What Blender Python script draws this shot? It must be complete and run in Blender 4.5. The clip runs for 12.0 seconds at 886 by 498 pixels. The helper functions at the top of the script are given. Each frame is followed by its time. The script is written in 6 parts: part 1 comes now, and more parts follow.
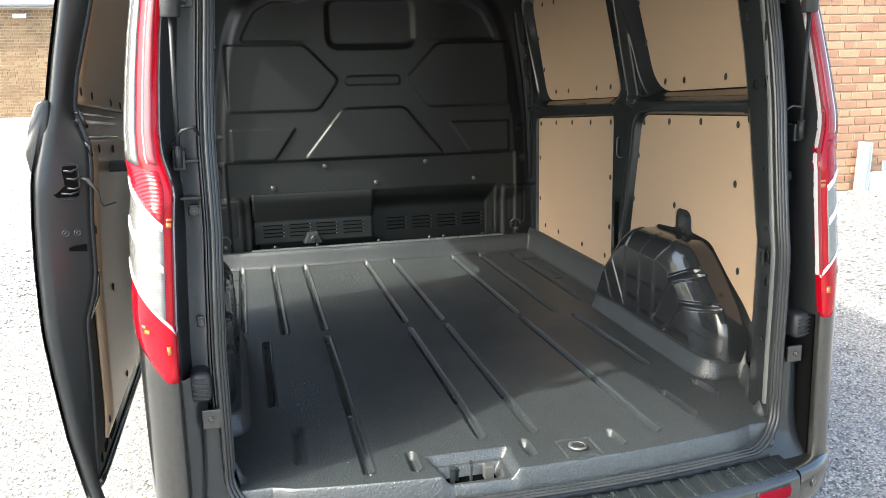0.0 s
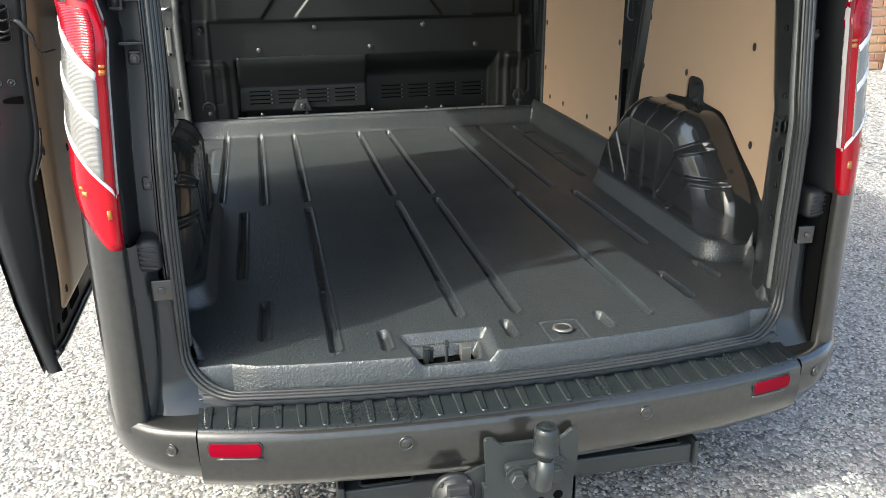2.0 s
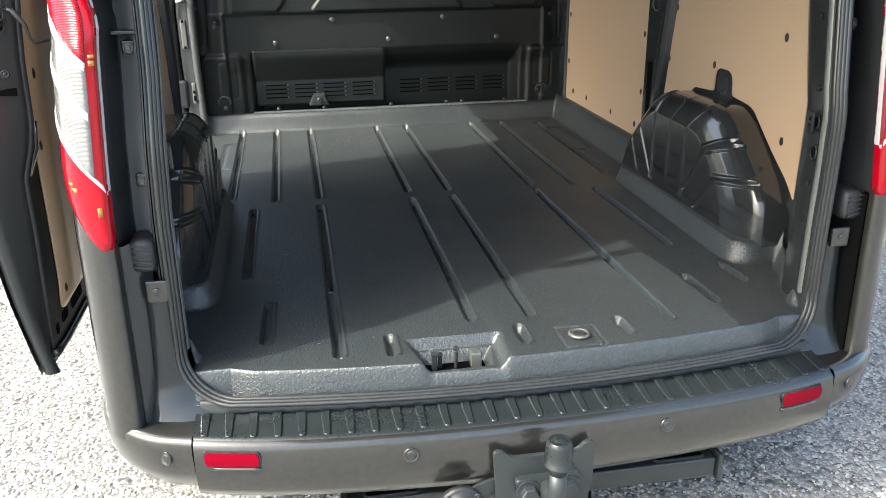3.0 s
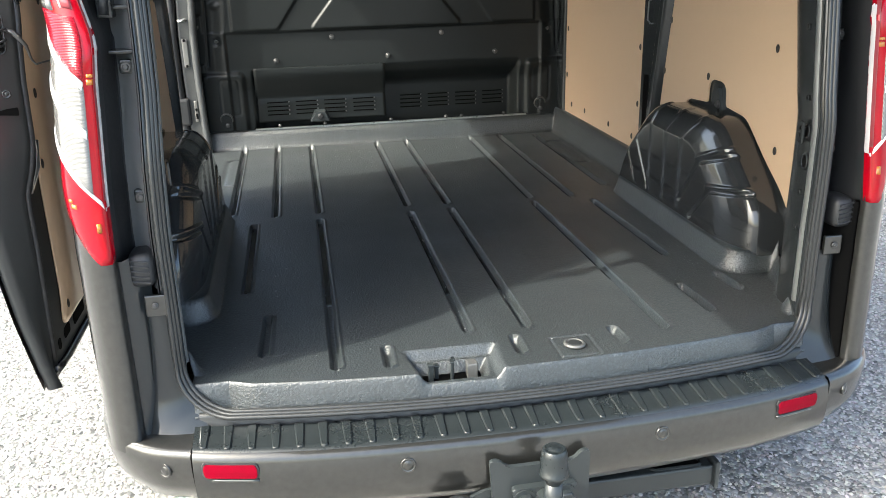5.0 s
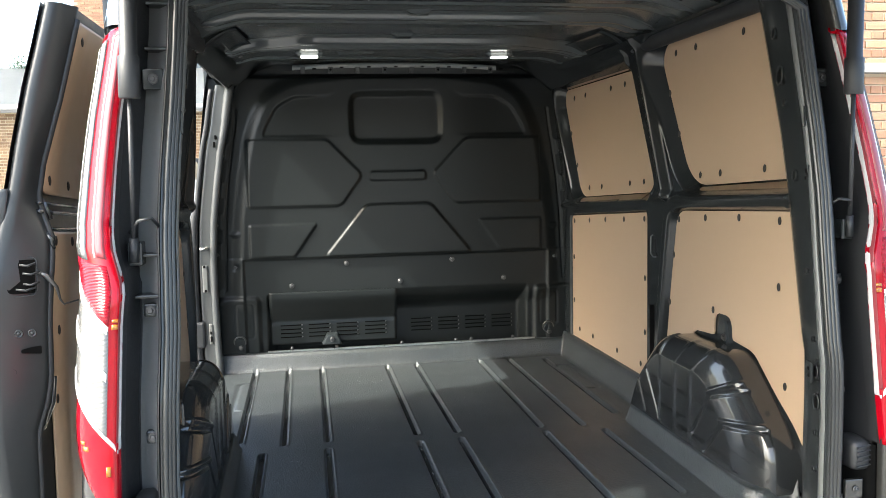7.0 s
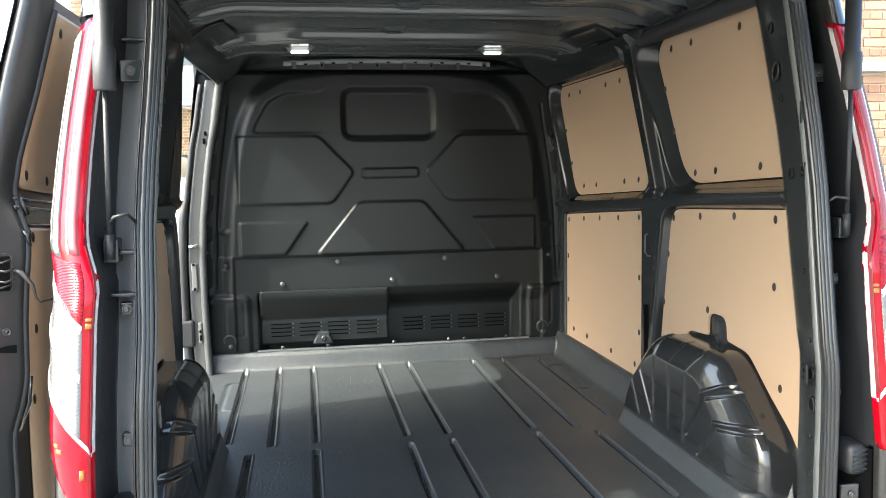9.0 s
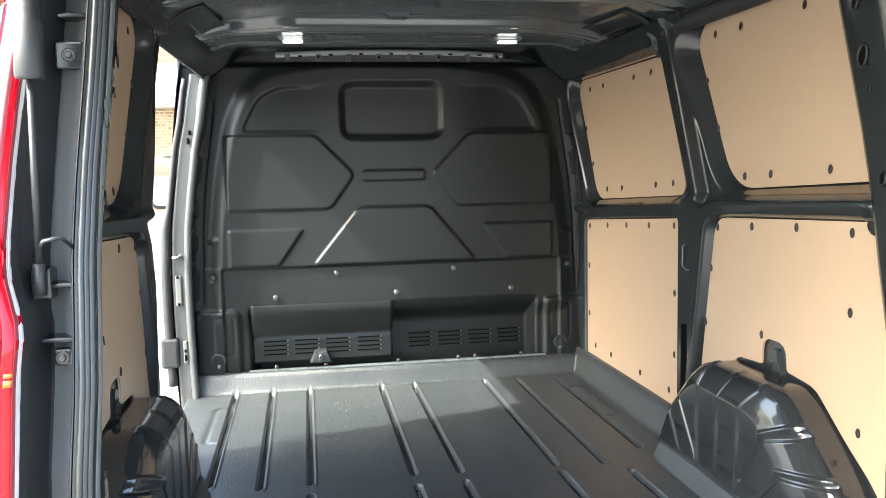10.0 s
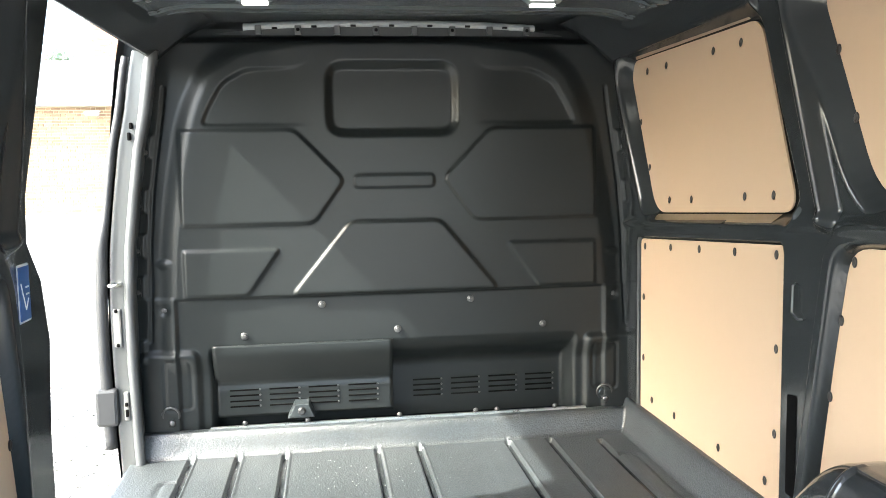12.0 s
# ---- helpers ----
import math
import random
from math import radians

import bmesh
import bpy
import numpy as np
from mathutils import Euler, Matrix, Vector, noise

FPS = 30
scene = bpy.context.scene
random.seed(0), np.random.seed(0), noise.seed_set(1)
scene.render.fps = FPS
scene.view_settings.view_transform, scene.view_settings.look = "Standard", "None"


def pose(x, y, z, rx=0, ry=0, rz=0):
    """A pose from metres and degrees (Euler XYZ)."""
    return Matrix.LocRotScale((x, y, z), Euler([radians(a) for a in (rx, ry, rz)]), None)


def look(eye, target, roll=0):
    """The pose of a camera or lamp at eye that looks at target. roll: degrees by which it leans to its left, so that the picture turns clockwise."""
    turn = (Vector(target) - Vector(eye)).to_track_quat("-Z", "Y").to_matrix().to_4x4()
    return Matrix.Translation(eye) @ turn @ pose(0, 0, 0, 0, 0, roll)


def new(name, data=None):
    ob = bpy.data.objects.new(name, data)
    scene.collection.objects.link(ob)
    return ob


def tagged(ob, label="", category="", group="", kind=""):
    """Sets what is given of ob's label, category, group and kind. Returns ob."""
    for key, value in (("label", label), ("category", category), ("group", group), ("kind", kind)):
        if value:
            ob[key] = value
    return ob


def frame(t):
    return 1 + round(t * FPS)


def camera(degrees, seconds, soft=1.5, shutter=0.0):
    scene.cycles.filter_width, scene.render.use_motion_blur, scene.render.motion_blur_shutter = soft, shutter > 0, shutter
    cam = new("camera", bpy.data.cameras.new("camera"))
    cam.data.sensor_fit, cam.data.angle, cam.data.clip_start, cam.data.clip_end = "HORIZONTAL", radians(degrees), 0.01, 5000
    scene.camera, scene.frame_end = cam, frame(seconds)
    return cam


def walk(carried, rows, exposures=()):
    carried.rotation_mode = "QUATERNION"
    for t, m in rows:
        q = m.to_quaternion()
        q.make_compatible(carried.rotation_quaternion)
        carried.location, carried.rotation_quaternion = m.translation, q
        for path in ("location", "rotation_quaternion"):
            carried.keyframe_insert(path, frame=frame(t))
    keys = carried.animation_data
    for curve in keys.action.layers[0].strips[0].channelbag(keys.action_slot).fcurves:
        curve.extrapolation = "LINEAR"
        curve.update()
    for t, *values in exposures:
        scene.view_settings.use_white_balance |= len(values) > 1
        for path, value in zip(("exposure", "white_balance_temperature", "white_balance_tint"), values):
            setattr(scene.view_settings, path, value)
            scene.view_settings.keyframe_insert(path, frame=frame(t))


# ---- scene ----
cam = camera(56.3, 12.0, 0.4)
PATH = [
    (0, (-0.662, -1.857, 1.557), (-0.217, 0.046, 1.132), -1.3),
    (0.5, (-0.66, -1.86, 1.543), (-0.241, 0.046, 1.106), -1.3),
    (1, (-0.667, -1.854, 1.521), (-0.263, 0.018, 0.945), -1.3),
    (1.5, (-0.634, -1.805, 1.507), (-0.239, 0.033, 0.824), -1.3),
    (2, (-0.536, -1.695, 1.471), (-0.143, 0.137, 0.77), -0.4),
    (2.5, (-0.475, -1.629, 1.446), (-0.097, 0.203, 0.739), -0.0),
    (3, (-0.478, -1.608, 1.447), (-0.149, 0.232, 0.737), -0.7),
    (5, (-0.456, -1.636, 1.448), (-0.14, 0.219, 0.772), -1.5),
    (5.5, (-0.464, -1.639, 1.451), (-0.147, 0.233, 0.822), -1.5),
    (6, (-0.468, -1.639, 1.471), (-0.151, 0.252, 0.902), -1.4),
    (6.5, (-0.463, -1.638, 1.505), (-0.14, 0.309, 1.181), -1.3),
    (7, (-0.465, -1.649, 1.522), (-0.139, 0.315, 1.336), -1.2),
    (9, (-0.432, -1.605, 1.515), (-0.101, 0.358, 1.326), -1.0),
    (9.5, (-0.411, -1.5, 1.523), (-0.085, 0.464, 1.329), -1.0),
    (10, (-0.401, -1.241, 1.534), (-0.075, 0.722, 1.34), -1.2),
    (10.5, (-0.362, -1.031, 1.55), (-0.029, 0.931, 1.351), -1.3),
    (11, (-0.256, -0.799, 1.553), (0.063, 1.166, 1.354), -1.2),
    (11.5, (-0.23, -0.604, 1.565), (0.08, 1.361, 1.356), -1.0),
    (12, (-0.239, -0.45, 1.546), (0.035, 1.522, 1.354), -1.0),
]
EXPOSURES = [(t, stops, kelvin, 2) for t, stops, kelvin in ((0, 2.62, 6500), (1.0, 2.38, 6500), (2.0, 2.10, 6500), (2.5, 2.17, 6500), (3, 2.46, 6500), (5, 2.57, 6500), (6, 2.75, 6480), (7, 2.84, 6450), (9, 3.13, 6450), (10, 3.68, 6400), (10.5, 4.21, 6350), (11, 4.42, 6300), (11.5, 4.2, 6400), (12, 4.13, 6400))]
walk(cam, [(t, look(eye, target, roll)) for t, eye, target, roll in PATH], EXPOSURES)

# ---- light ----
SUN_WAY = Vector((0.93, 0.33, -1.0)).normalized()
SUN_HEIGHT = math.asin(-SUN_WAY.z)
SUN_TURN = math.atan2(-SUN_WAY.x, -SUN_WAY.y)
world = bpy.data.worlds.new("sky")
world.use_nodes = True
scene.world = world
wn = world.node_tree
sky = wn.nodes.new("ShaderNodeTexSky")
sky.sky_type, sky.sun_disc = "NISHITA", False
sky.sun_elevation, sky.sun_rotation = SUN_HEIGHT, SUN_TURN
sky.air_density, sky.dust_density, sky.ozone_density = 0.85, 4.4, 0.5
wn.links.new(sky.outputs[0], wn.nodes["Background"].inputs[0])
wn.nodes["Background"].inputs[1].default_value = 0.15
sun_lamp = bpy.data.lights.new("sun", "SUN")
sun_lamp.energy, sun_lamp.angle, sun_lamp.color = 1.4, radians(0.5), (1.0, 0.965, 0.91)
new("sun", sun_lamp).matrix_world = look((-9.3, -3.3, 10.0), Vector((-9.3, -3.3, 10.0)) + SUN_WAY)

# ---- materials ----


def mat(name, colour, rough=0.5, metal=0.0, coat=0.0, vary=0.0, scale=8.0, bump=0.0, bump_scale=200.0, rough_vary=0.0, bump_dist=0.001, spec=0.5):
    """Principled surface with colour varied at two scales and a fine relief."""
    m = bpy.data.materials.new(name)
    m.use_nodes = True
    n, l = m.node_tree.nodes, m.node_tree.links
    b = n["Principled BSDF"]
    b.inputs["Base Color"].default_value = (*colour, 1)
    b.inputs["Roughness"].default_value = rough
    b.inputs["Metallic"].default_value = metal
    b.inputs["Coat Weight"].default_value = coat
    b.inputs["Coat Roughness"].default_value = 0.06 if coat > 0.6 else 0.16
    b.inputs["Specular IOR Level"].default_value = spec
    tc = n.new("ShaderNodeTexCoord")
    if vary or rough_vary:
        big, small = n.new("ShaderNodeTexNoise"), n.new("ShaderNodeTexNoise")
        big.inputs["Scale"].default_value, small.inputs["Scale"].default_value = scale, scale * 14
        for t in (big, small):
            t.inputs["Detail"].default_value = 6
            l.new(tc.outputs["Object"], t.inputs["Vector"])
        mix = n.new("ShaderNodeMath")
        mix.operation = "MULTIPLY_ADD"
        mix.inputs[1].default_value = 0.5
        half = n.new("ShaderNodeMath")
        half.operation = "MULTIPLY"
        half.inputs[1].default_value = 0.5
        l.new(small.outputs["Fac"], half.inputs[0])
        l.new(big.outputs["Fac"], mix.inputs[0])
        l.new(half.outputs[0], mix.inputs[2])
        if vary:
            ramp = n.new("ShaderNodeMix")
            ramp.data_type = "RGBA"
            ramp.inputs["A"].default_value = (*[c * (1 - vary) for c in colour], 1)
            ramp.inputs["B"].default_value = (*[min(1, c * (1 + vary)) for c in colour], 1)
            l.new(mix.outputs[0], ramp.inputs["Factor"])
            l.new(ramp.outputs["Result"], b.inputs["Base Color"])
        if rough_vary:
            mr = n.new("ShaderNodeMapRange")
            mr.inputs["From Min"].default_value, mr.inputs["From Max"].default_value = 0.3, 0.7
            mr.inputs["To Min"].default_value, mr.inputs["To Max"].default_value = rough - rough_vary, rough + rough_vary
            l.new(mix.outputs[0], mr.inputs["Value"])
            l.new(mr.outputs[0], b.inputs["Roughness"])
    if bump:
        t = n.new("ShaderNodeTexNoise")
        t.inputs["Scale"].default_value, t.inputs["Detail"].default_value = bump_scale, 3
        l.new(tc.outputs["Object"], t.inputs["Vector"])
        bp = n.new("ShaderNodeBump")
        bp.inputs["Strength"].default_value, bp.inputs["Distance"].default_value = bump, bump_dist
        l.new(t.outputs["Fac"], bp.inputs["Height"])
        l.new(bp.outputs[0], b.inputs["Normal"])
    return m


def nodes_of(m):
    return m.node_tree.nodes, m.node_tree.links, m.node_tree.nodes["Principled BSDF"]


PAINT = mat("dark_gloss_paint", (0.022, 0.025, 0.0265), 0.17, 0.0, 0.0, 0.06, 5)
ARCHP = mat("thick_gloss_paint", (0.020, 0.022, 0.024), 0.2, 0.0, 0.7, 0.15, 6, 0.12, 26, 0.05, 0.002)
BULK = mat("bulkhead_satin_paint", (0.0125, 0.0148, 0.0152), 0.33, 0.0, 0.0, 0.1, 4, 0.05, 300, spec=0.28)
BODY = mat("grey_metallic_body", (0.036, 0.036, 0.034), 0.28, 0.6, 1.0, 0.55, 70, 0.10, 800)
PLASTIC = mat("black_plastic", (0.018, 0.019, 0.021), 0.48, 0, 0, 0.25, 9, 0.25, 500, 0.06)
TREAD = mat("bumper_plastic", (0.014, 0.0175, 0.0190), 0.30, 0, 0, 0.2, 12, 0.05, 700, 0.06)
RUBBER = mat("black_rubber", (0.023, 0.0245, 0.0255), 0.34, 0, 0, 0.3, 14, 0.15, 300, 0.08)
BOLTM = mat("dull_bolt_steel", (0.1, 0.1, 0.1), 0.35, 0.8, 0, 0.2, 40)
HEADER = mat("pale_primer", (0.30, 0.31, 0.31), 0.5, 0.1, 0, 0.2, 12)
DOORP = mat("satin_door_paint", (0.024, 0.0265, 0.028), 0.34, 0, 0, 0.15, 6, 0.05, 200, 0.05)
# body paint lightened for the sun on the door post
SHUT = mat("lightened_body_paint", (0.078, 0.081, 0.081), 0.32, 0.3, 0.3, 0.12, 8)
# gutter paint made lighter in colour for the light on the left side
LITGUT = mat("lit_gutter_paint", (0.25, 0.255, 0.255), 0.33, 0.4, 0, 0.12, 9)
# pillar paint lightened to stand for sky light along the flange
FLANGE = mat("lit_flange_paint", (0.12, 0.125, 0.125), 0.36, 0.2, 0, 0.15, 9)
# black rubber lightened to stand for daylight on the front seal
LITSEAL = mat("lit_door_rubber", (0.06, 0.063, 0.064), 0.4, 0, 0, 0.2, 10)
HOLE = mat("dark_cavity", (0.004, 0.004, 0.004), 0.9, spec=0.03)
DULL = mat("dull_zinc", (0.17, 0.17, 0.165), 0.5, 0.7, 0, 0.2, 60)
STEEL = mat("zinc_steel", (0.52, 0.52, 0.5), 0.32, 1, 0, 0.2, 30, 0.1, 200, 0.1)
TOWGREY = mat("grey_tow_bar_paint", (0.024, 0.029, 0.031), 0.42, 0.1, 0.1, 0.22, 14, 0.12, 260, 0.1)
PLUGM = mat("dark_clip", (0.016, 0.013, 0.011), 0.45, 0, 0, 0.2, 40)
WHITEP = mat("white_plastic", (0.72, 0.72, 0.7), 0.4, 0, 0, 0.06, 20)
BLUE = mat("blue_sticker", (0.035, 0.12, 0.36), 0.4, 0, 0.3, 0.12, 40)
STICKW = mat("white_print", (0.75, 0.77, 0.8), 0.5, 0, 0, 0.05, 40)
TYRE = mat("tyre", (0.025, 0.025, 0.025), 0.8, 0, 0, 0.2, 20, 0.3, 150)
ALLOY = mat("wheel_alloy", (0.4, 0.4, 0.41), 0.35, 0.9, 0, 0.1, 10)
REDL = mat("red_lens", (0.30, 0.001, 0.009), 0.10, 0, 0.0, 0.15, 20, spec=0.4)
REDG = mat("gridded_red_lens", (0.36, 0.003, 0.016), 0.18, 0, 0.0, 0.25, 30, spec=0.4)
STRIPW = mat("smooth_clear_lens", (0.13, 0.13, 0.127), 0.2, 0.2, 0.25, 0.12, 14)
REDD = mat("red_reflector", (0.17, 0.0006, 0.010), 0.2, 0, 0.0, 0.2, 40, 0.15, 900, 0, 0.001, 0.06)
CLEARL = mat("clear_lens", (0.26, 0.257, 0.25), 0.16, 0.3, 0.4, 0.25, 45)
CHROME = mat("bright_lamp_trim", (0.72, 0.71, 0.71), 0.3, 0.3, 0.2, 0.08, 30)
PINK = mat("pale_red_lens", (0.26, 0.045, 0.055), 0.28, 0, 0, 0.15, 20)
AMBER = mat("amber_glint_colour", (0.36, 0.12, 0.012), 0.2, 0, 0.8, 0.2, 60)


def fluted(m, scale, turn, strength=0.8, deep=0.35):
    """Fine parallel prisms moulded into a lens, dark between them."""
    n, l, b = nodes_of(m)
    tc, mp, w = n.new("ShaderNodeTexCoord"), n.new("ShaderNodeMapping"), n.new("ShaderNodeTexWave")
    mp.inputs["Rotation"].default_value = (0, radians(turn), 0)
    w.inputs["Scale"].default_value = scale
    l.new(tc.outputs["Object"], mp.inputs["Vector"])
    l.new(mp.outputs[0], w.inputs["Vector"])
    bp = n.new("ShaderNodeBump")
    bp.inputs["Strength"].default_value, bp.inputs["Distance"].default_value = strength, 0.002
    l.new(w.outputs["Fac"], bp.inputs["Height"])
    l.new(bp.outputs[0], b.inputs["Normal"])
    src = b.inputs["Base Color"].links[0].from_socket
    mx = n.new("ShaderNodeMix")
    mx.data_type, mx.blend_type = "RGBA", "MULTIPLY"
    mx.inputs["Factor"].default_value = deep
    l.new(src, mx.inputs["A"])
    l.new(w.outputs["Color"], mx.inputs["B"])
    l.new(mx.outputs["Result"], b.inputs["Base Color"])


fluted(CLEARL, 150, 15, 0.35, 0.45)
fluted(CLEARL, 130, 90, 0.2, 0.15)
fluted(REDG, 110, 0, 0.4, 0.25)
fluted(REDG, 110, 90, 0.4, 0.25)


def liner_material():
    m = mat("grained_floor_liner", (0.0225, 0.0286, 0.0318), 0.42, 0, 0, 0.3, 5, spec=0.65)
    n, l, b = nodes_of(m)
    b.inputs["IOR"].default_value = 1.68
    b.inputs["Sheen Weight"].default_value, b.inputs["Sheen Roughness"].default_value = 0.03, 0.5
    tc = n.new("ShaderNodeTexCoord")
    v = n.new("ShaderNodeTexVoronoi")
    v.feature, v.inputs["Scale"].default_value = "SMOOTH_F1", 165
    w = n.new("ShaderNodeTexNoise")
    w.inputs["Scale"].default_value, w.inputs["Detail"].default_value = 430, 3
    add = n.new("ShaderNodeMath")
    l.new(tc.outputs["Object"], v.inputs["Vector"])
    l.new(tc.outputs["Object"], w.inputs["Vector"])
    l.new(v.outputs["Distance"], add.inputs[0])
    l.new(w.outputs["Fac"], add.inputs[1])
    bp = n.new("ShaderNodeBump")
    bp.inputs["Strength"].default_value, bp.inputs["Distance"].default_value = 0.6, 0.002
    l.new(add.outputs[0], bp.inputs["Height"])
    l.new(bp.outputs[0], b.inputs["Normal"])
    # dusty scuffs
    s = n.new("ShaderNodeTexNoise")
    s.inputs["Scale"].default_value, s.inputs["Detail"].default_value = 3.2, 8
    l.new(tc.outputs["Object"], s.inputs["Vector"])
    mr = n.new("ShaderNodeMapRange")
    mr.inputs["From Min"].default_value, mr.inputs["From Max"].default_value = 0.35, 0.7
    mr.inputs["To Min"].default_value, mr.inputs["To Max"].default_value = 0.38, 0.50
    l.new(s.outputs["Fac"], mr.inputs["Value"])
    l.new(mr.outputs[0], b.inputs["Roughness"])
    # pale scuff streaks along the load direction and worn grain tops
    mp = n.new("ShaderNodeMapping")
    mp.inputs["Scale"].default_value = (26, 1.6, 8)
    st = n.new("ShaderNodeTexNoise")
    st.inputs["Scale"].default_value, st.inputs["Detail"].default_value = 1.0, 9
    l.new(tc.outputs["Object"], mp.inputs["Vector"])
    l.new(mp.outputs[0], st.inputs["Vector"])
    sr = n.new("ShaderNodeMapRange")
    sr.inputs["From Min"].default_value, sr.inputs["From Max"].default_value = 0.52, 0.78
    sr.inputs["To Max"].default_value = 0.5
    l.new(st.outputs["Fac"], sr.inputs["Value"])
    gr = n.new("ShaderNodeMapRange")
    gr.inputs["From Min"].default_value, gr.inputs["From Max"].default_value = 0.5, 0.15
    gr.inputs["To Min"].default_value, gr.inputs["To Max"].default_value = 0.65, 1.25
    l.new(v.outputs["Distance"], gr.inputs["Value"])
    src = b.inputs["Base Color"].links[0].from_socket
    grain = n.new("ShaderNodeMix")
    grain.data_type, grain.blend_type = "RGBA", "MULTIPLY"
    grain.inputs["Factor"].default_value = 1.0
    l.new(src, grain.inputs["A"])
    l.new(gr.outputs[0], grain.inputs["B"])
    worn = n.new("ShaderNodeMix")
    worn.data_type = "RGBA"
    worn.inputs["B"].default_value = (0.045, 0.054, 0.058, 1)
    l.new(sr.outputs[0], worn.inputs["Factor"])
    l.new(grain.outputs["Result"], worn.inputs["A"])
    l.new(worn.outputs["Result"], b.inputs["Base Color"])
    return m


LINER = liner_material()


PLY = mat("beige_ply_lining", (0.485, 0.350, 0.235), 0.34, 0, 0, 0.05, 2.5, 0.1, 45, 0.05)
LED = bpy.data.materials.new("led_diffuser")
LED.use_nodes = True
LED.node_tree.nodes["Principled BSDF"].inputs["Emission Color"].default_value = (1, 0.97, 0.9, 1)
LED.node_tree.nodes["Principled BSDF"].inputs["Emission Strength"].default_value = 1.1


def random_tint(m, dark, light, island=False):
    """Base colour picked piece by piece, with grain over it."""
    n, l, b = nodes_of(m)
    src = n.new("ShaderNodeNewGeometry").outputs["Random Per Island"] if island else n.new("ShaderNodeObjectInfo").outputs["Random"]
    ramp = n.new("ShaderNodeValToRGB")
    ramp.color_ramp.elements[0].color = (*dark, 1)
    ramp.color_ramp.elements[1].color = (*light, 1)
    l.new(src, ramp.inputs[0])
    tc, t = n.new("ShaderNodeTexCoord"), n.new("ShaderNodeTexNoise")
    t.inputs["Scale"].default_value, t.inputs["Detail"].default_value = 60, 5
    l.new(tc.outputs["Object"], t.inputs["Vector"])
    mx = n.new("ShaderNodeMix")
    mx.data_type, mx.blend_type = "RGBA", "MULTIPLY"
    mx.inputs["Factor"].default_value = 0.45
    l.new(ramp.outputs[0], mx.inputs["A"])
    l.new(t.outputs["Color"], mx.inputs["B"])
    hv = n.new("ShaderNodeHueSaturation")
    hv.inputs["Saturation"].default_value, hv.inputs["Value"].default_value = 0.85, 1.25
    l.new(mx.outputs["Result"], hv.inputs["Color"])
    l.new(hv.outputs[0], b.inputs["Base Color"])
    return ramp


STONE = mat("gravel_stone", (0.4, 0.4, 0.4), 0.75)
random_tint(STONE, (0.155, 0.149, 0.137), (0.485, 0.468, 0.43), True)
GRITM = mat("dusty_grit", (0.27, 0.27, 0.26), 0.8, 0, 0, 0.3, 60)
BRICK = mat("brick_face", (0.4, 0.2, 0.1), 0.85, 0, 0, 0, 8, 0.4, 40, 0, 0.004)
random_tint(BRICK, (0.25, 0.11, 0.052), (0.37, 0.20, 0.10))
MORTAR = mat("mortar", (0.52, 0.44, 0.33), 0.9, 0, 0, 0.15, 3, 0.3, 60)
ROOFM = mat("grey_roof_felt", (0.2, 0.21, 0.21), 0.8, 0, 0, 0.2, 2, 0.3, 30)
FASCIA = mat("grey_fascia", (0.4, 0.4, 0.4), 0.6, 0, 0, 0.15, 4)
CONCRETE = mat("concrete_coping", (0.27, 0.265, 0.25), 0.85, 0, 0, 0.2, 6, 0.3, 50)
PANELW = mat("pale_grey_board", (0.42, 0.44, 0.5), 0.5, 0, 0, 0.08, 6)
PANELB = mat("blue_grey_stripe", (0.2, 0.24, 0.34), 0.5, 0, 0, 0.08, 6)
LEAF = mat("conifer_leaf", (0.05, 0.08, 0.03), 0.6, 0, 0, 0.4, 3)
BARK = mat("bark", (0.09, 0.06, 0.04), 0.9, 0, 0, 0.3, 8, 0.4, 30)
ROOFP = mat("inner_roof_paint", (0.078, 0.087, 0.091), 0.15, 0, 0.0, 0.06, 5, spec=0.7)
GLASS = mat("window_glass", (0.05, 0.06, 0.07), 0.05, 0, 1.0)
MIRRORG = mat("mirror_glass", (0.8, 0.82, 0.84), 0.03, 1.0)


def ground_material():
    m = mat("gravel_bed", (0.35, 0.345, 0.33), 0.9)
    n, l, b = nodes_of(m)
    tc = n.new("ShaderNodeTexCoord")
    v = n.new("ShaderNodeTexVoronoi")
    v.inputs["Scale"].default_value = 48
    l.new(tc.outputs["Object"], v.inputs["Vector"])
    bw = n.new("ShaderNodeRGBToBW")
    l.new(v.outputs["Color"], bw.inputs[0])
    r = n.new("ShaderNodeValToRGB")
    r.color_ramp.elements[0].color, r.color_ramp.elements[1].color = (0.10, 0.10, 0.097, 1), (0.46, 0.455, 0.44, 1)
    l.new(bw.outputs[0], r.inputs[0])
    big = n.new("ShaderNodeTexNoise")
    big.inputs["Scale"].default_value, big.inputs["Detail"].default_value = 1.3, 6
    l.new(tc.outputs["Object"], big.inputs["Vector"])
    mx = n.new("ShaderNodeMix")
    mx.data_type, mx.blend_type = "RGBA", "MULTIPLY"
    mx.inputs["Factor"].default_value = 0.4
    l.new(r.outputs[0], mx.inputs["A"])
    l.new(big.outputs["Fac"], mx.inputs["B"])
    l.new(mx.outputs["Result"], b.inputs["Base Color"])
    bp = n.new("ShaderNodeBump")
    bp.inputs["Strength"].default_value, bp.inputs["Distance"].default_value = 0.9, 0.012
    bp.invert = True
    l.new(v.outputs["Distance"], bp.inputs["Height"])
    l.new(bp.outputs[0], b.inputs["Normal"])
    return m


GROUND = ground_material()

# ---- building helpers ----


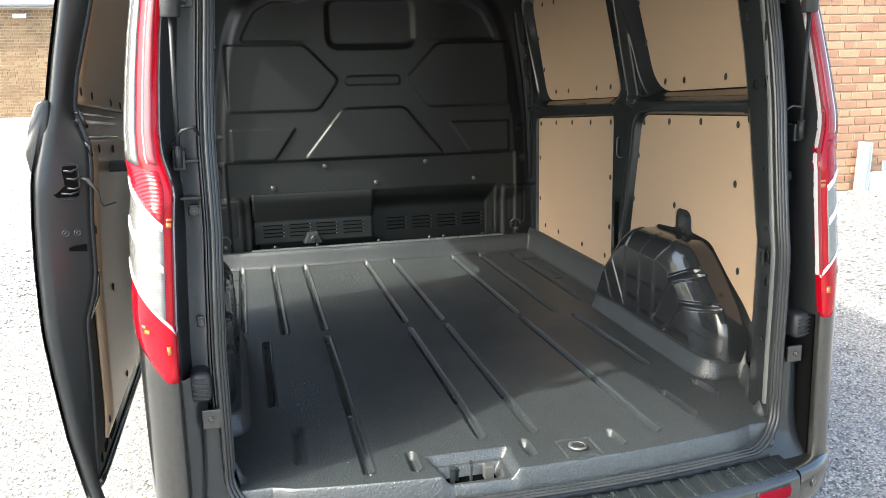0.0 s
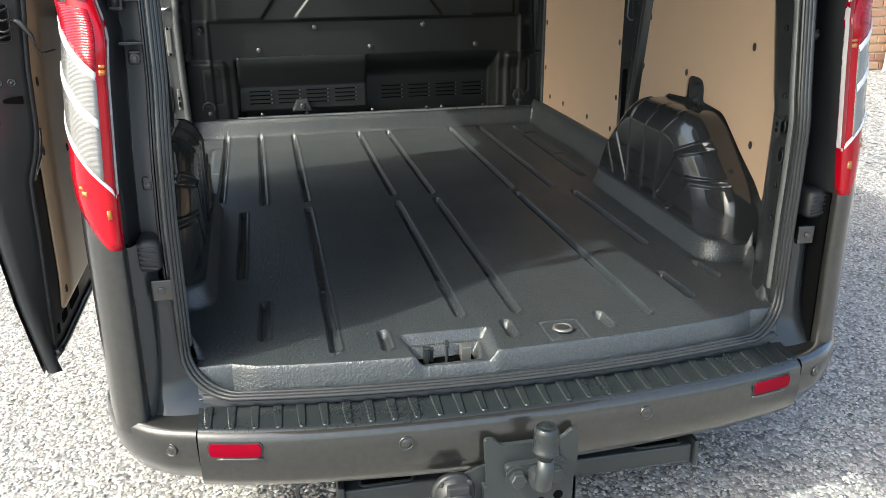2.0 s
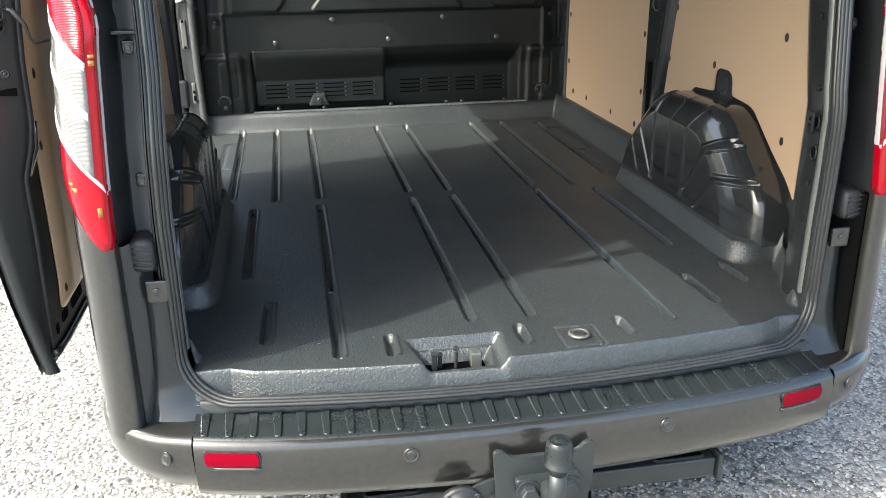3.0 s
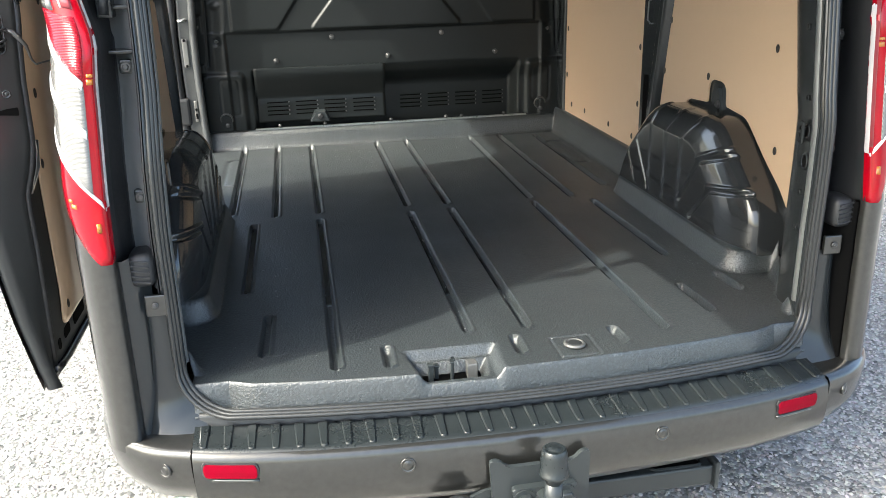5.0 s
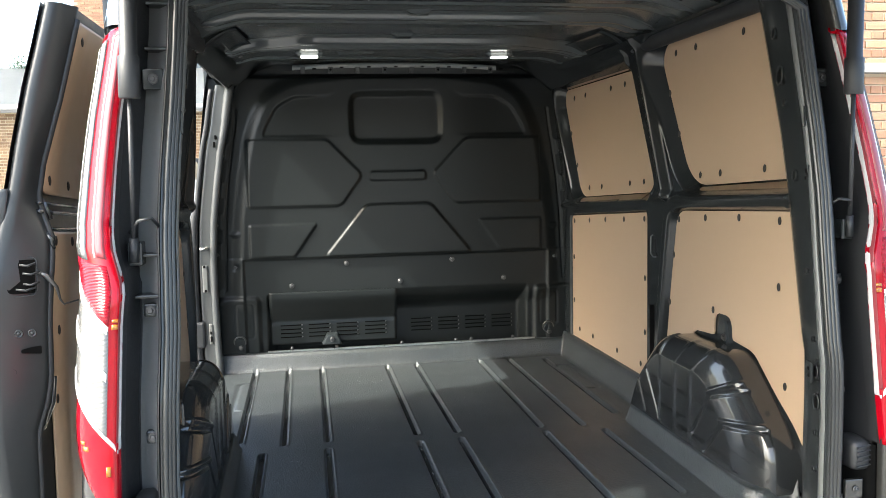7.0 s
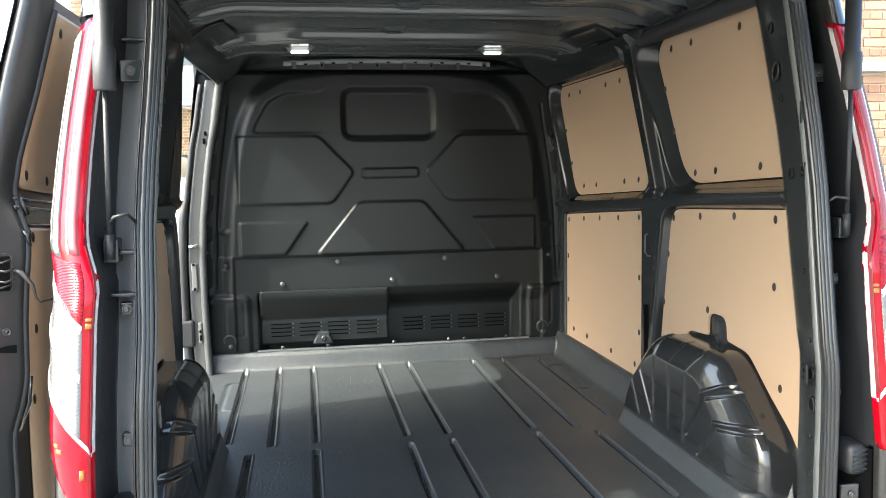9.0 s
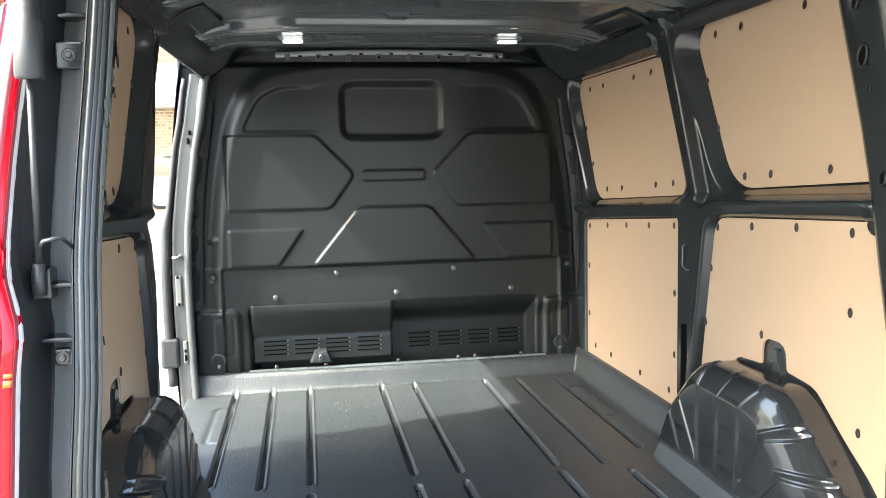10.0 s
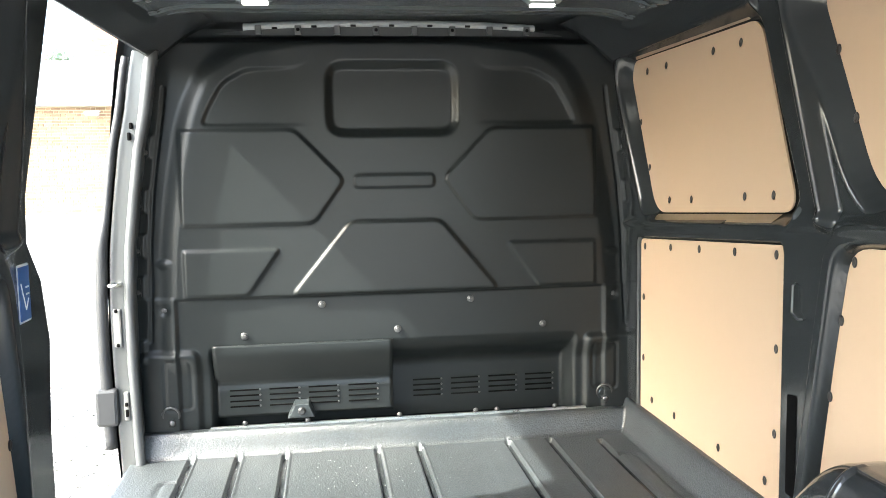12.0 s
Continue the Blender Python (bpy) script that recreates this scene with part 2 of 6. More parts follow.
def lay(name, verts, faces, material, parent=None, label="", smooth=False):
    me = bpy.data.meshes.new(name)
    me.from_pydata([tuple(map(float, v)) for v in verts], [], [tuple(map(int, f)) for f in faces])
    me.materials.append(material)
    if smooth:
        me.polygons.foreach_set("use_smooth", [True] * len(me.polygons))
    ob = new(name, me)
    ob.parent = parent
    return tagged(ob, label)


def part(name, bm, material, parent=None, label="", smooth=False):
    bmesh.ops.recalc_face_normals(bm, faces=bm.faces)
    me = bpy.data.meshes.new(name)
    bm.to_mesh(me)
    bm.free()
    me.materials.append(material)
    if smooth:
        me.polygons.foreach_set("use_smooth", [True] * len(me.polygons))
    ob = new(name, me)
    ob.parent = parent
    return tagged(ob, label)


def piece(name, me, m, parent):
    """One more object on a shared mesh."""
    ob = new(name, me)
    ob.parent = parent
    ob.matrix_local = m
    return ob


def sheet(name, x, y, z, material, parent=None, label="", keep=None, flip=False, thick=0.0):
    """A surface from three equal grids of coordinates; keep: which cells stay."""
    r, c = x.shape
    verts = np.stack([x, y, z], -1).reshape(-1, 3)
    i = (np.arange(r - 1)[:, None] * c + np.arange(c - 1)[None, :]).reshape(-1)
    q = np.stack([i, i + 1, i + c + 1, i + c], -1)
    if keep is not None:
        q = q[keep.reshape(-1)]
    if flip:
        q = q[:, ::-1]
    ob = lay(name, verts, q, material, parent, label, True)
    if thick:
        s = ob.modifiers.new("thickness", "SOLIDIFY")
        s.thickness, s.offset = thick, -1
    return ob


def box(bm, x0, x1, y0, y1, z0, z1, bevel=0.0, seg=2, turn=None):
    """Adds a bevelled block to bm."""
    r = bmesh.ops.create_cube(bm, size=1)
    m = Matrix.Translation(((x0 + x1) / 2, (y0 + y1) / 2, (z0 + z1) / 2))
    if turn is not None:
        m = m @ turn
    bmesh.ops.transform(bm, matrix=m @ Matrix.Diagonal((abs(x1 - x0), abs(y1 - y0), abs(z1 - z0), 1)), verts=r["verts"])
    if bevel:
        es = list({e for v in r["verts"] for e in v.link_edges})
        bmesh.ops.bevel(bm, geom=es, offset=bevel, segments=seg, affect="EDGES", profile=0.5)
    return bm


def fillet(poly, radius, n=6):
    """Rounds the corners of a 2D polygon; radius: one, or one a corner."""
    out, k = [], len(poly)
    rs = radius if hasattr(radius, "__len__") else [radius] * k
    for i, p in enumerate(poly):
        p = np.array(p, float)
        a, b = np.array(poly[i - 1], float) - p, np.array(poly[(i + 1) % k], float) - p
        la, lb = np.linalg.norm(a), np.linalg.norm(b)
        d = min(rs[i], la * 0.49, lb * 0.49)
        p0, p1 = p + a / la * d, p + b / lb * d
        for t in np.linspace(0, 1, n if d > 1e-4 else 1):
            out.append(tuple((1 - t) ** 2 * p0 + 2 * t * (1 - t) * p + t * t * p1))
    return out


def prism(bm, poly, axis, a, b, bevel=0.0):
    """Extrudes a 2D polygon along an axis from a to b; the 2D coordinates are the other two axes in order."""
    def at(p, s):
        return {"x": (s, p[0], p[1]), "y": (p[0], s, p[1]), "z": (p[0], p[1], s)}[axis]
    lo = [bm.verts.new(at(p, a)) for p in poly]
    hi = [bm.verts.new(at(p, b)) for p in poly]
    k = len(poly)
    fs = [bm.faces.new(lo), bm.faces.new(hi[::-1])]
    for i in range(k):
        bm.faces.new((lo[i], hi[i], hi[(i + 1) % k], lo[(i + 1) % k]))
    if bevel:
        es = [e for f in fs for e in f.edges]
        bmesh.ops.bevel(bm, geom=es, offset=bevel, segments=2, affect="EDGES", profile=0.5)
    return bm


def tube(bm, path, radius, n=10, closed=False, cap=True, flat=1.0):
    """A round bar along a path; radius may be one a point. flat squashes it along its second normal."""
    pts = [Vector(p) for p in path]
    k = len(pts)
    rs = radius if hasattr(radius, "__len__") else [radius] * k
    rings, side = [], None
    for i, p in enumerate(pts):
        a = pts[i - 1] if (i or closed) else p
        b = pts[(i + 1) % k] if (i < k - 1 or closed) else p
        d = (b - a).normalized()
        if side is None:
            side = d.cross(Vector((0.31, 0.2, 0.93))).normalized()
        side = (side - d * side.dot(d)).normalized()
        up = d.cross(side)
        rings.append([bm.verts.new(p + (side * math.cos(t) + up * math.sin(t) * flat) * rs[i]) for t in (2 * math.pi * j / n for j in range(n))])
    for i in range(k if closed else k - 1):
        u, v = rings[i], rings[(i + 1) % k]
        for j in range(n):
            bm.faces.new((u[j], u[(j + 1) % n], v[(j + 1) % n], v[j]))
    if cap and not closed:
        bm.faces.new(rings[0][::-1])
        bm.faces.new(rings[-1])
    return bm


def lathe(bm, rows, n=24, m=Matrix()):
    """Turns rows of (radius, height) round z, then moves it by m."""
    rings = [[bm.verts.new(m @ Vector((r * math.cos(t), r * math.sin(t), h))) for t in (2 * math.pi * j / n for j in range(n))] for r, h in rows]
    for u, v in zip(rings, rings[1:]):
        for j in range(n):
            bm.faces.new((u[j], u[(j + 1) % n], v[(j + 1) % n], v[j]))
    bm.faces.new(rings[0][::-1])
    bm.faces.new(rings[-1])
    return bm


def smooth01(t):
    t = np.clip(t, 0, 1)
    return t * t * (3 - 2 * t)


def to_line(px, py, line):
    """Distance of the points to an open polyline."""
    d = np.full(px.shape, 1e9)
    for (ax, ay), (bx, by) in zip(line, line[1:]):
        vx, vy = bx - ax, by - ay
        t = np.clip(((px - ax) * vx + (py - ay) * vy) / max(vx * vx + vy * vy, 1e-12), 0, 1)
        d = np.minimum(d, np.hypot(px - ax - t * vx, py - ay - t * vy))
    return d


def inside(px, py, poly):
    """Signed distance into a polygon: positive inside."""
    d = to_line(px, py, list(poly) + [poly[0]])
    odd = np.zeros(px.shape, bool)
    for (ax, ay), (bx, by) in zip(poly, list(poly[1:]) + [poly[0]]):
        c = (ay > py) != (by > py)
        odd ^= c & (px < (bx - ax) * (py - ay) / ((by - ay) or 1e-12) + ax)
    return np.where(odd, d, -d)


def curve_at(v, table):
    """Piecewise linear look-up, the table in rising order."""
    return np.interp(v, [a for a, _ in table], [b for _, b in table])


def solid_of(rows, bm):
    """Joins rows of equally many points into a skin."""
    vs = [[bm.verts.new(p) for p in r] for r in rows]
    for a, b in zip(vs, vs[1:]):
        for j in range(len(a) - 1):
            bm.faces.new((a[j], a[j + 1], b[j + 1], b[j]))
    return bm

# ---- ground and surroundings ----


def ground_height(x, y):
    return 0.055 * np.clip(y, -4, 11.6) + 0.03 * np.clip(x - 1, 0, 6)


gx = np.concatenate([np.linspace(-400, -14, 12), np.linspace(-12, 14, 53), np.linspace(16, 400, 12)])
gy = np.concatenate([np.linspace(-400, -9, 12), np.linspace(-8, 20, 57), np.linspace(24, 400, 12)])
GX, GY = np.meshgrid(gx, gy)
tagged(sheet("ground", GX, GY, ground_height(GX, GY), GROUND), "pale grey gravel yard sloping gently upward", "ground", kind="structure")


def gravel():
    """Loose angular stones round the back of the van."""
    rng = np.random.default_rng(7)
    spots = []
    for x0, x1, y0, y1, n, size in ((-2.3, -0.8, -0.3, 3.0, 56000, 0.0062), (-0.8, 0.9, -0.35, 0.9, 22000, 0.0062), (0.9, 2.9, -0.4, 2.9, 84000, 0.0062),
                                    (2.9, 6.2, 1.0, 4.5, 16000, 0.012), (-4.0, -2.3, 0.5, 5.0, 8000, 0.012), (-2.3, -1.0, 3.0, 7.0, 6000, 0.012)):
        p = rng.uniform((x0, y0), (x1, y1), (n, 2))
        spots.append(np.column_stack([p, size * rng.uniform(0.55, 1.35, n)]))
    s = np.concatenate(spots)
    n = len(s)
    base = np.array([(1, 0, 0), (0.3, 0.95, 0.1), (-0.9, 0.35, -0.1), (-0.35, -0.9, 0.1), (0.5, -0.8, -0.05), (0.1, 0.1, 0.75), (0, 0, -0.6)])
    tri = np.array([(0, 1, 5), (1, 2, 5), (2, 3, 5), (3, 4, 5), (4, 0, 5)])
    v = base[None] * rng.uniform(0.7, 1.25, (n, 7, 1)) * s[:, 2][:, None, None] * np.stack([np.ones(n), rng.uniform(0.6, 1, n), rng.uniform(0.55, 0.95, n)], -1)[:, None, :]
    a, b = rng.uniform(0, 6.283, n), rng.uniform(-0.5, 0.5, n)
    ca, sa, cb, sb = np.cos(a), np.sin(a), np.cos(b), np.sin(b)
    x1, z1 = v[..., 0] * cb[:, None] + v[..., 2] * sb[:, None], -v[..., 0] * sb[:, None] + v[..., 2] * cb[:, None]
    x2, y2 = x1 * ca[:, None] - v[..., 1] * sa[:, None], x1 * sa[:, None] + v[..., 1] * ca[:, None]
    v = np.stack([x2 + s[:, 0, None], y2 + s[:, 1, None], z1 + (ground_height(s[:, 0], s[:, 1]) + s[:, 2] * 0.3)[:, None]], -1).reshape(-1, 3)
    f = (tri[None] + 7 * np.arange(n)[:, None, None]).reshape(-1, 3)
    me = bpy.data.meshes.new("gravel")
    me.vertices.add(len(v))
    me.vertices.foreach_set("co", v.ravel())
    me.loops.add(f.size)
    me.loops.foreach_set("vertex_index", f.ravel().astype(np.int32))
    me.polygons.add(len(f))
    me.polygons.foreach_set("loop_start", np.arange(0, f.size, 3, dtype=np.int32))
    me.update(calc_edges=True)
    me.materials.append(STONE)
    return tagged(new("gravel", me), "loose angular grey gravel stones", "gravel", kind="stuff")


gravel()

# ---- the van: floor, bulkhead, walls, roof ----
van = tagged(new("van"), "dark grey metallic panel van with an empty ply-lined load bay", "van")
FLOOR = 0.56


def rear_line(x):
    """Plan line of the load sill, bowed towards the back."""
    return 0.05 - 0.07 * (1 - np.clip(np.abs(x) / 0.74, 0, 1) ** 2)


def rake(z):
    return 0.21 * np.clip(z - 1.05, 0, None)


def lean(z):
    return curve_at(z, [(0.4, -0.012), (0.9, -0.010), (1.31, 0.008), (1.9, 0.028), (2.1, 0.04)])


def sway(s, z):
    """Small sideways set of the rear frame, growing with height."""
    if s > 0:
        return curve_at(z, [(0.8, -0.016), (0.9, -0.0143), (1.1, -0.008), (1.45, 0.024), (1.6, 0.030)])
    return curve_at(z, [(0.8, 0.0), (1.2, -0.001), (1.4, -0.010), (1.54, -0.008), (1.69, -0.001), (1.83, 0.003)])


def frame_lean(s, z):
    return float(lean(z)) - s * float(sway(s, z))


# wheel arches: outlines in the side view (y, z), at the ply and on the inner face
ARCH = fillet([(0.398, 0.60), (0.402, 0.712), (0.445, 0.772), (0.545, 0.855), (0.662, 0.952), (1.055, 0.940), (1.125, 0.902), (1.275, 0.745), (1.335, 0.60)], [0.01, 0.05, 0.06, 0.06, 0.06, 0.05, 0.06, 0.06, 0.01], 10)
ARCH_FACE = fillet([(0.545, 0.60), (0.543, 0.692), (0.60, 0.748), (0.68, 0.822), (0.745, 0.866), (1.06, 0.872), (1.105, 0.845), (1.242, 0.732), (1.312, 0.60)], [0.01, 0.05, 0.05, 0.05, 0.05, 0.05, 0.06, 0.06, 0.01], 10)
ARCH_IN = 0.742


def floor_liner():
    lanes = (0.098, 0.192, -0.725, -0.64, -0.57, -0.408, -0.295, -0.085, 0.018, 0.064, 0.268, 0.387, 0.543, 0.555, 0.608, 0.695, 0.718, 0.73, -0.73)
    u = np.unique(np.round(np.concatenate([np.linspace(-0.93, 0.93, 200)] + [c + np.linspace(-0.028, 0.022, 19) for c in lanes]), 4))
    v = np.concatenate([np.linspace(0, 0.06, 60)[:-1], np.linspace(0.06, 1, 290)])
    x, t = np.meshgrid(u, v)
    y0 = rear_line(np.clip(x, -0.74, 0.74)) - 0.012
    y = y0 + t * (2.492 - y0)
    # the sheet narrows towards the rear posts
    left = np.interp(y, [0.1, 0.43, 0.47, 1.40, 1.48], [0.737, 0.878, 0.885, 0.885, 0.93])
    right = np.interp(y, [0.1, 0.43, 0.47, 1.40, 1.48], [0.737, 0.878, 0.885, 0.885, 0.876])
    lim = np.where(x < 0, left, right)
    x = np.where(np.abs(x) > 0.6, np.sign(x) * (0.6 + (np.abs(x) - 0.6) * (lim - 0.6) / 0.33), x)
    z = np.full(x.shape, FLOOR)
    ribs = [(-0.725, 2.415, -0.722, 1.35), (-0.565, 2.414, -0.564, 1.295), (-0.404, 2.41, -0.407, 1.304), (-0.082, 2.41, -0.081, 1.312), (0.066, 2.409, 0.069, 1.304),
            (0.389, 2.407, 0.387, 1.298), (0.542, 2.406, 0.546, 1.28), (0.718, 2.36, 0.72, 1.40), (-0.636, 1.199, -0.638, 0.588), (-0.408, 1.203, -0.414, 0.075),
            (-0.083, 1.211, -0.082, 0.203), (0.067, 1.219, 0.067, 0.195), (0.383, 1.226, 0.396, 0.11), (0.603, 1.194, 0.616, 0.595), (-0.573, 0.388, -0.579, 0.18),
            (0.551, 0.345, 0.556, 0.18), (-0.292, 0.14, -0.293, 0.06), (0.02, 0.13, 0.019, 0.06), (0.268, 0.123, 0.271, 0.06), (0.69, 0.40, 0.70, 0.30)]
    for ax, ay, bx, by in ribs:
        far = to_line(x, y, [(ax - 0.005, ay), (bx - 0.005, by)])
        rim = smooth01((x - ax + 0.005 - (bx - ax) * (y - ay) / (by - ay)) / 0.006)
        z += 0.0034 * rim * smooth01(1.5 * (1 - np.abs(far - 0.0160) / 0.0065)) - 0.018 * smooth01(1.55 * (1 - far / 0.0155))
    for s in (-1, 1):
        loop = fillet([(s * 0.725, 2.22), (s * 0.79, 2.22), (s * 0.79, 1.77), (s * 0.725, 1.77)], 0.03)
        z -= 0.008 * smooth01(1.3 * (1 - to_line(x, y, loop + [loop[0]]) / 0.012))
    plate = inside(x, y, [(0.088, 0.0), (0.088, 0.116), (0.2, 0.116), (0.2, 0.0)])
    z -= 0.0035 * smooth01(1.3 * (1 - np.abs(plate - 0.008) / 0.005))
    z += np.maximum(0.085 * smooth01((y - 2.425) / 0.04), np.where(y > 1.2, 0.115 * smooth01((x - 0.822) / 0.034), 0))
    for s in (-1, 1):
        foot = [(s * 0.706, 0.385), (s * 0.715, 1.345), (s * 1.0, 1.36), (s * 1.0, 0.39)]
        step = 0.062 * smooth01((inside(x, y, fillet(foot, [0.085, 0.09, 0.01, 0.01], 10)) + 0.004) / 0.026)
        z = np.where(step > 1e-4, np.maximum(z, FLOOR + step), z)
    notch = inside(x, y, fillet([(-0.262, 0.12), (-0.036, 0.12), (-0.043, 0.0), (-0.043, -0.2), (-0.239, -0.2), (-0.239, 0.0)], 0.012))
    z -= 0.026 * smooth01((notch + 0.002) / 0.02)
    well = inside(x, y, fillet([(-0.245, 0.1), (-0.06, 0.1), (-0.075, 0.006), (-0.23, 0.006)], 0.01))
    z -= 0.028 * smooth01((well + 0.002) / 0.026)
    edge = smooth01((0.024 - (y - y0)) / 0.02)
    z = z * (1 - edge) + 0.49 * edge
    z += np.where((y < 0.46) & (y > 0.1), 0.05 * smooth01((np.abs(x) - lim + 0.026 + 0.004 * np.sin(y * 60)) / 0.026), 0) * smooth01((y - 0.09) / 0.05)
    n = np.sin(x * 3.1 + 1) * np.sin(y * 2.3) * 0.002
    z += n
    ob = sheet("floor_liner", x, y, z, LINER, thick=0.004)
    return tagged(ob, "black grained plastic load floor liner with pressed grooves, dusty", "floor liner")


liner = floor_liner()
bm = bmesh.new()
lathe(bm, [(0.026, 0), (0.026, 0.004), (0.022, 0.006), (0.019, 0.006), (0.018, 0.003)], 24, pose(0.143, 0.057, FLOOR + 0.004))
part("drain_ring", bm, DULL, liner, "worn metal ring", True)
bm = bmesh.new()
lathe(bm, [(0.017, 0), (0.017, 0.004), (0.012, 0.0055)], 20, pose(0.143, 0.057, FLOOR + 0.004))
part("drain_plug", bm, RUBBER, liner, "", True)

# crumbs of grit swept into the grooves
rng = np.random.default_rng(11)
grit = [(rng.normal(0.052, 0.035), rng.uniform(0.16, 0.6)) for _ in range(45)] + [(rng.normal(-0.3, 0.2), rng.normal(2.2, 0.12)) for _ in range(70)] + [(rng.normal(-0.1, 0.12), rng.normal(1.9, 0.16)) for _ in range(40)]
grit += [(rng.uniform(-0.66, 0.66), rng.uniform(0.1, 2.35)) for _ in range(150)] + [(-0.09 + rng.normal(0, 0.01), rng.uniform(0.2, 1.2)) for _ in range(25)] + [(0.66 + rng.normal(0, 0.012), rng.uniform(0.45, 1.3)) for _ in range(70)]
gv, gf = [], []
for gx_, gy_ in grit:
    if gy_ > 2.38:
        continue
    r = rng.uniform(0.0009, 0.0023)
    k = len(gv)
    gv += [(gx_ + r * math.cos(a) * rng.uniform(0.6, 1.2), gy_ + r * math.sin(a), FLOOR - 0.001 + rng.uniform(0, 0.001)) for a in (0.2, 1.8, 3.3, 4.9)] + [(gx_, gy_, FLOOR + r * 1.1)]
    gf += [(k, k + 1, k + 4), (k + 1, k + 2, k + 4), (k + 2, k + 3, k + 4), (k + 3, k, k + 4)]
tagged(lay("floor_grit", gv, gf, GRITM), "pale grit scattered on the load floor", "grit", kind="stuff")

# load floor pan under the liner
bm = bmesh.new()
box(bm, -0.90, 0.90, 0.47, 2.49, 0.50, 0.545, 0.004)
box(bm, -0.70, 0.70, 0.12, 0.48, 0.49, 0.53, 0.004)
part("floor_pan", bm, PAINT, van)

# tailgate striker in the sill notch
catch = lay("sill_catch", [(-0.222, 0.022, 0.5105), (-0.085, 0.022, 0.5105), (-0.085, 0.078, 0.5105), (-0.222, 0.078, 0.5105)], [(0, 1, 2, 3)], HOLE, van)
bm = bmesh.new()
prism(bm, [(-0.120, 0.036), (-0.098, 0.036), (-0.094, 0.048), (-0.098, 0.064), (-0.120, 0.064)], "z", 0.51, 0.551, 0.003)
part("catch_block", bm, DULL, catch, "grey moulded catch block")
for px, y0, w, h in ((-0.205, 0.044, 0.012, 0.045), (-0.190, 0.058, 0.010, 0.034), (-0.156, 0.040, 0.006, 0.05), (-0.150, 0.062, 0.006, 0.045)):
    bm = bmesh.new()
    box(bm, px - w / 2, px + w / 2, y0, y0 + 0.012, 0.51, 0.51 + h, 0.002)
    box(bm, px - w / 2 - 0.002, px + w / 2 + 0.002, y0 - 0.002, y0 + 0.014, 0.505 + h, 0.511 + h, 0.002)
    part("catch_post", bm, TOWGREY, catch)
for px in (-0.185, -0.165, -0.13):
    bm = bmesh.new()
    lathe(bm, [(0.007, 0), (0.007, 0.003), (0.005, 0.005)], 10, pose(px, 0.034, 0.511))
    part("screw", bm, BOLTM, catch)


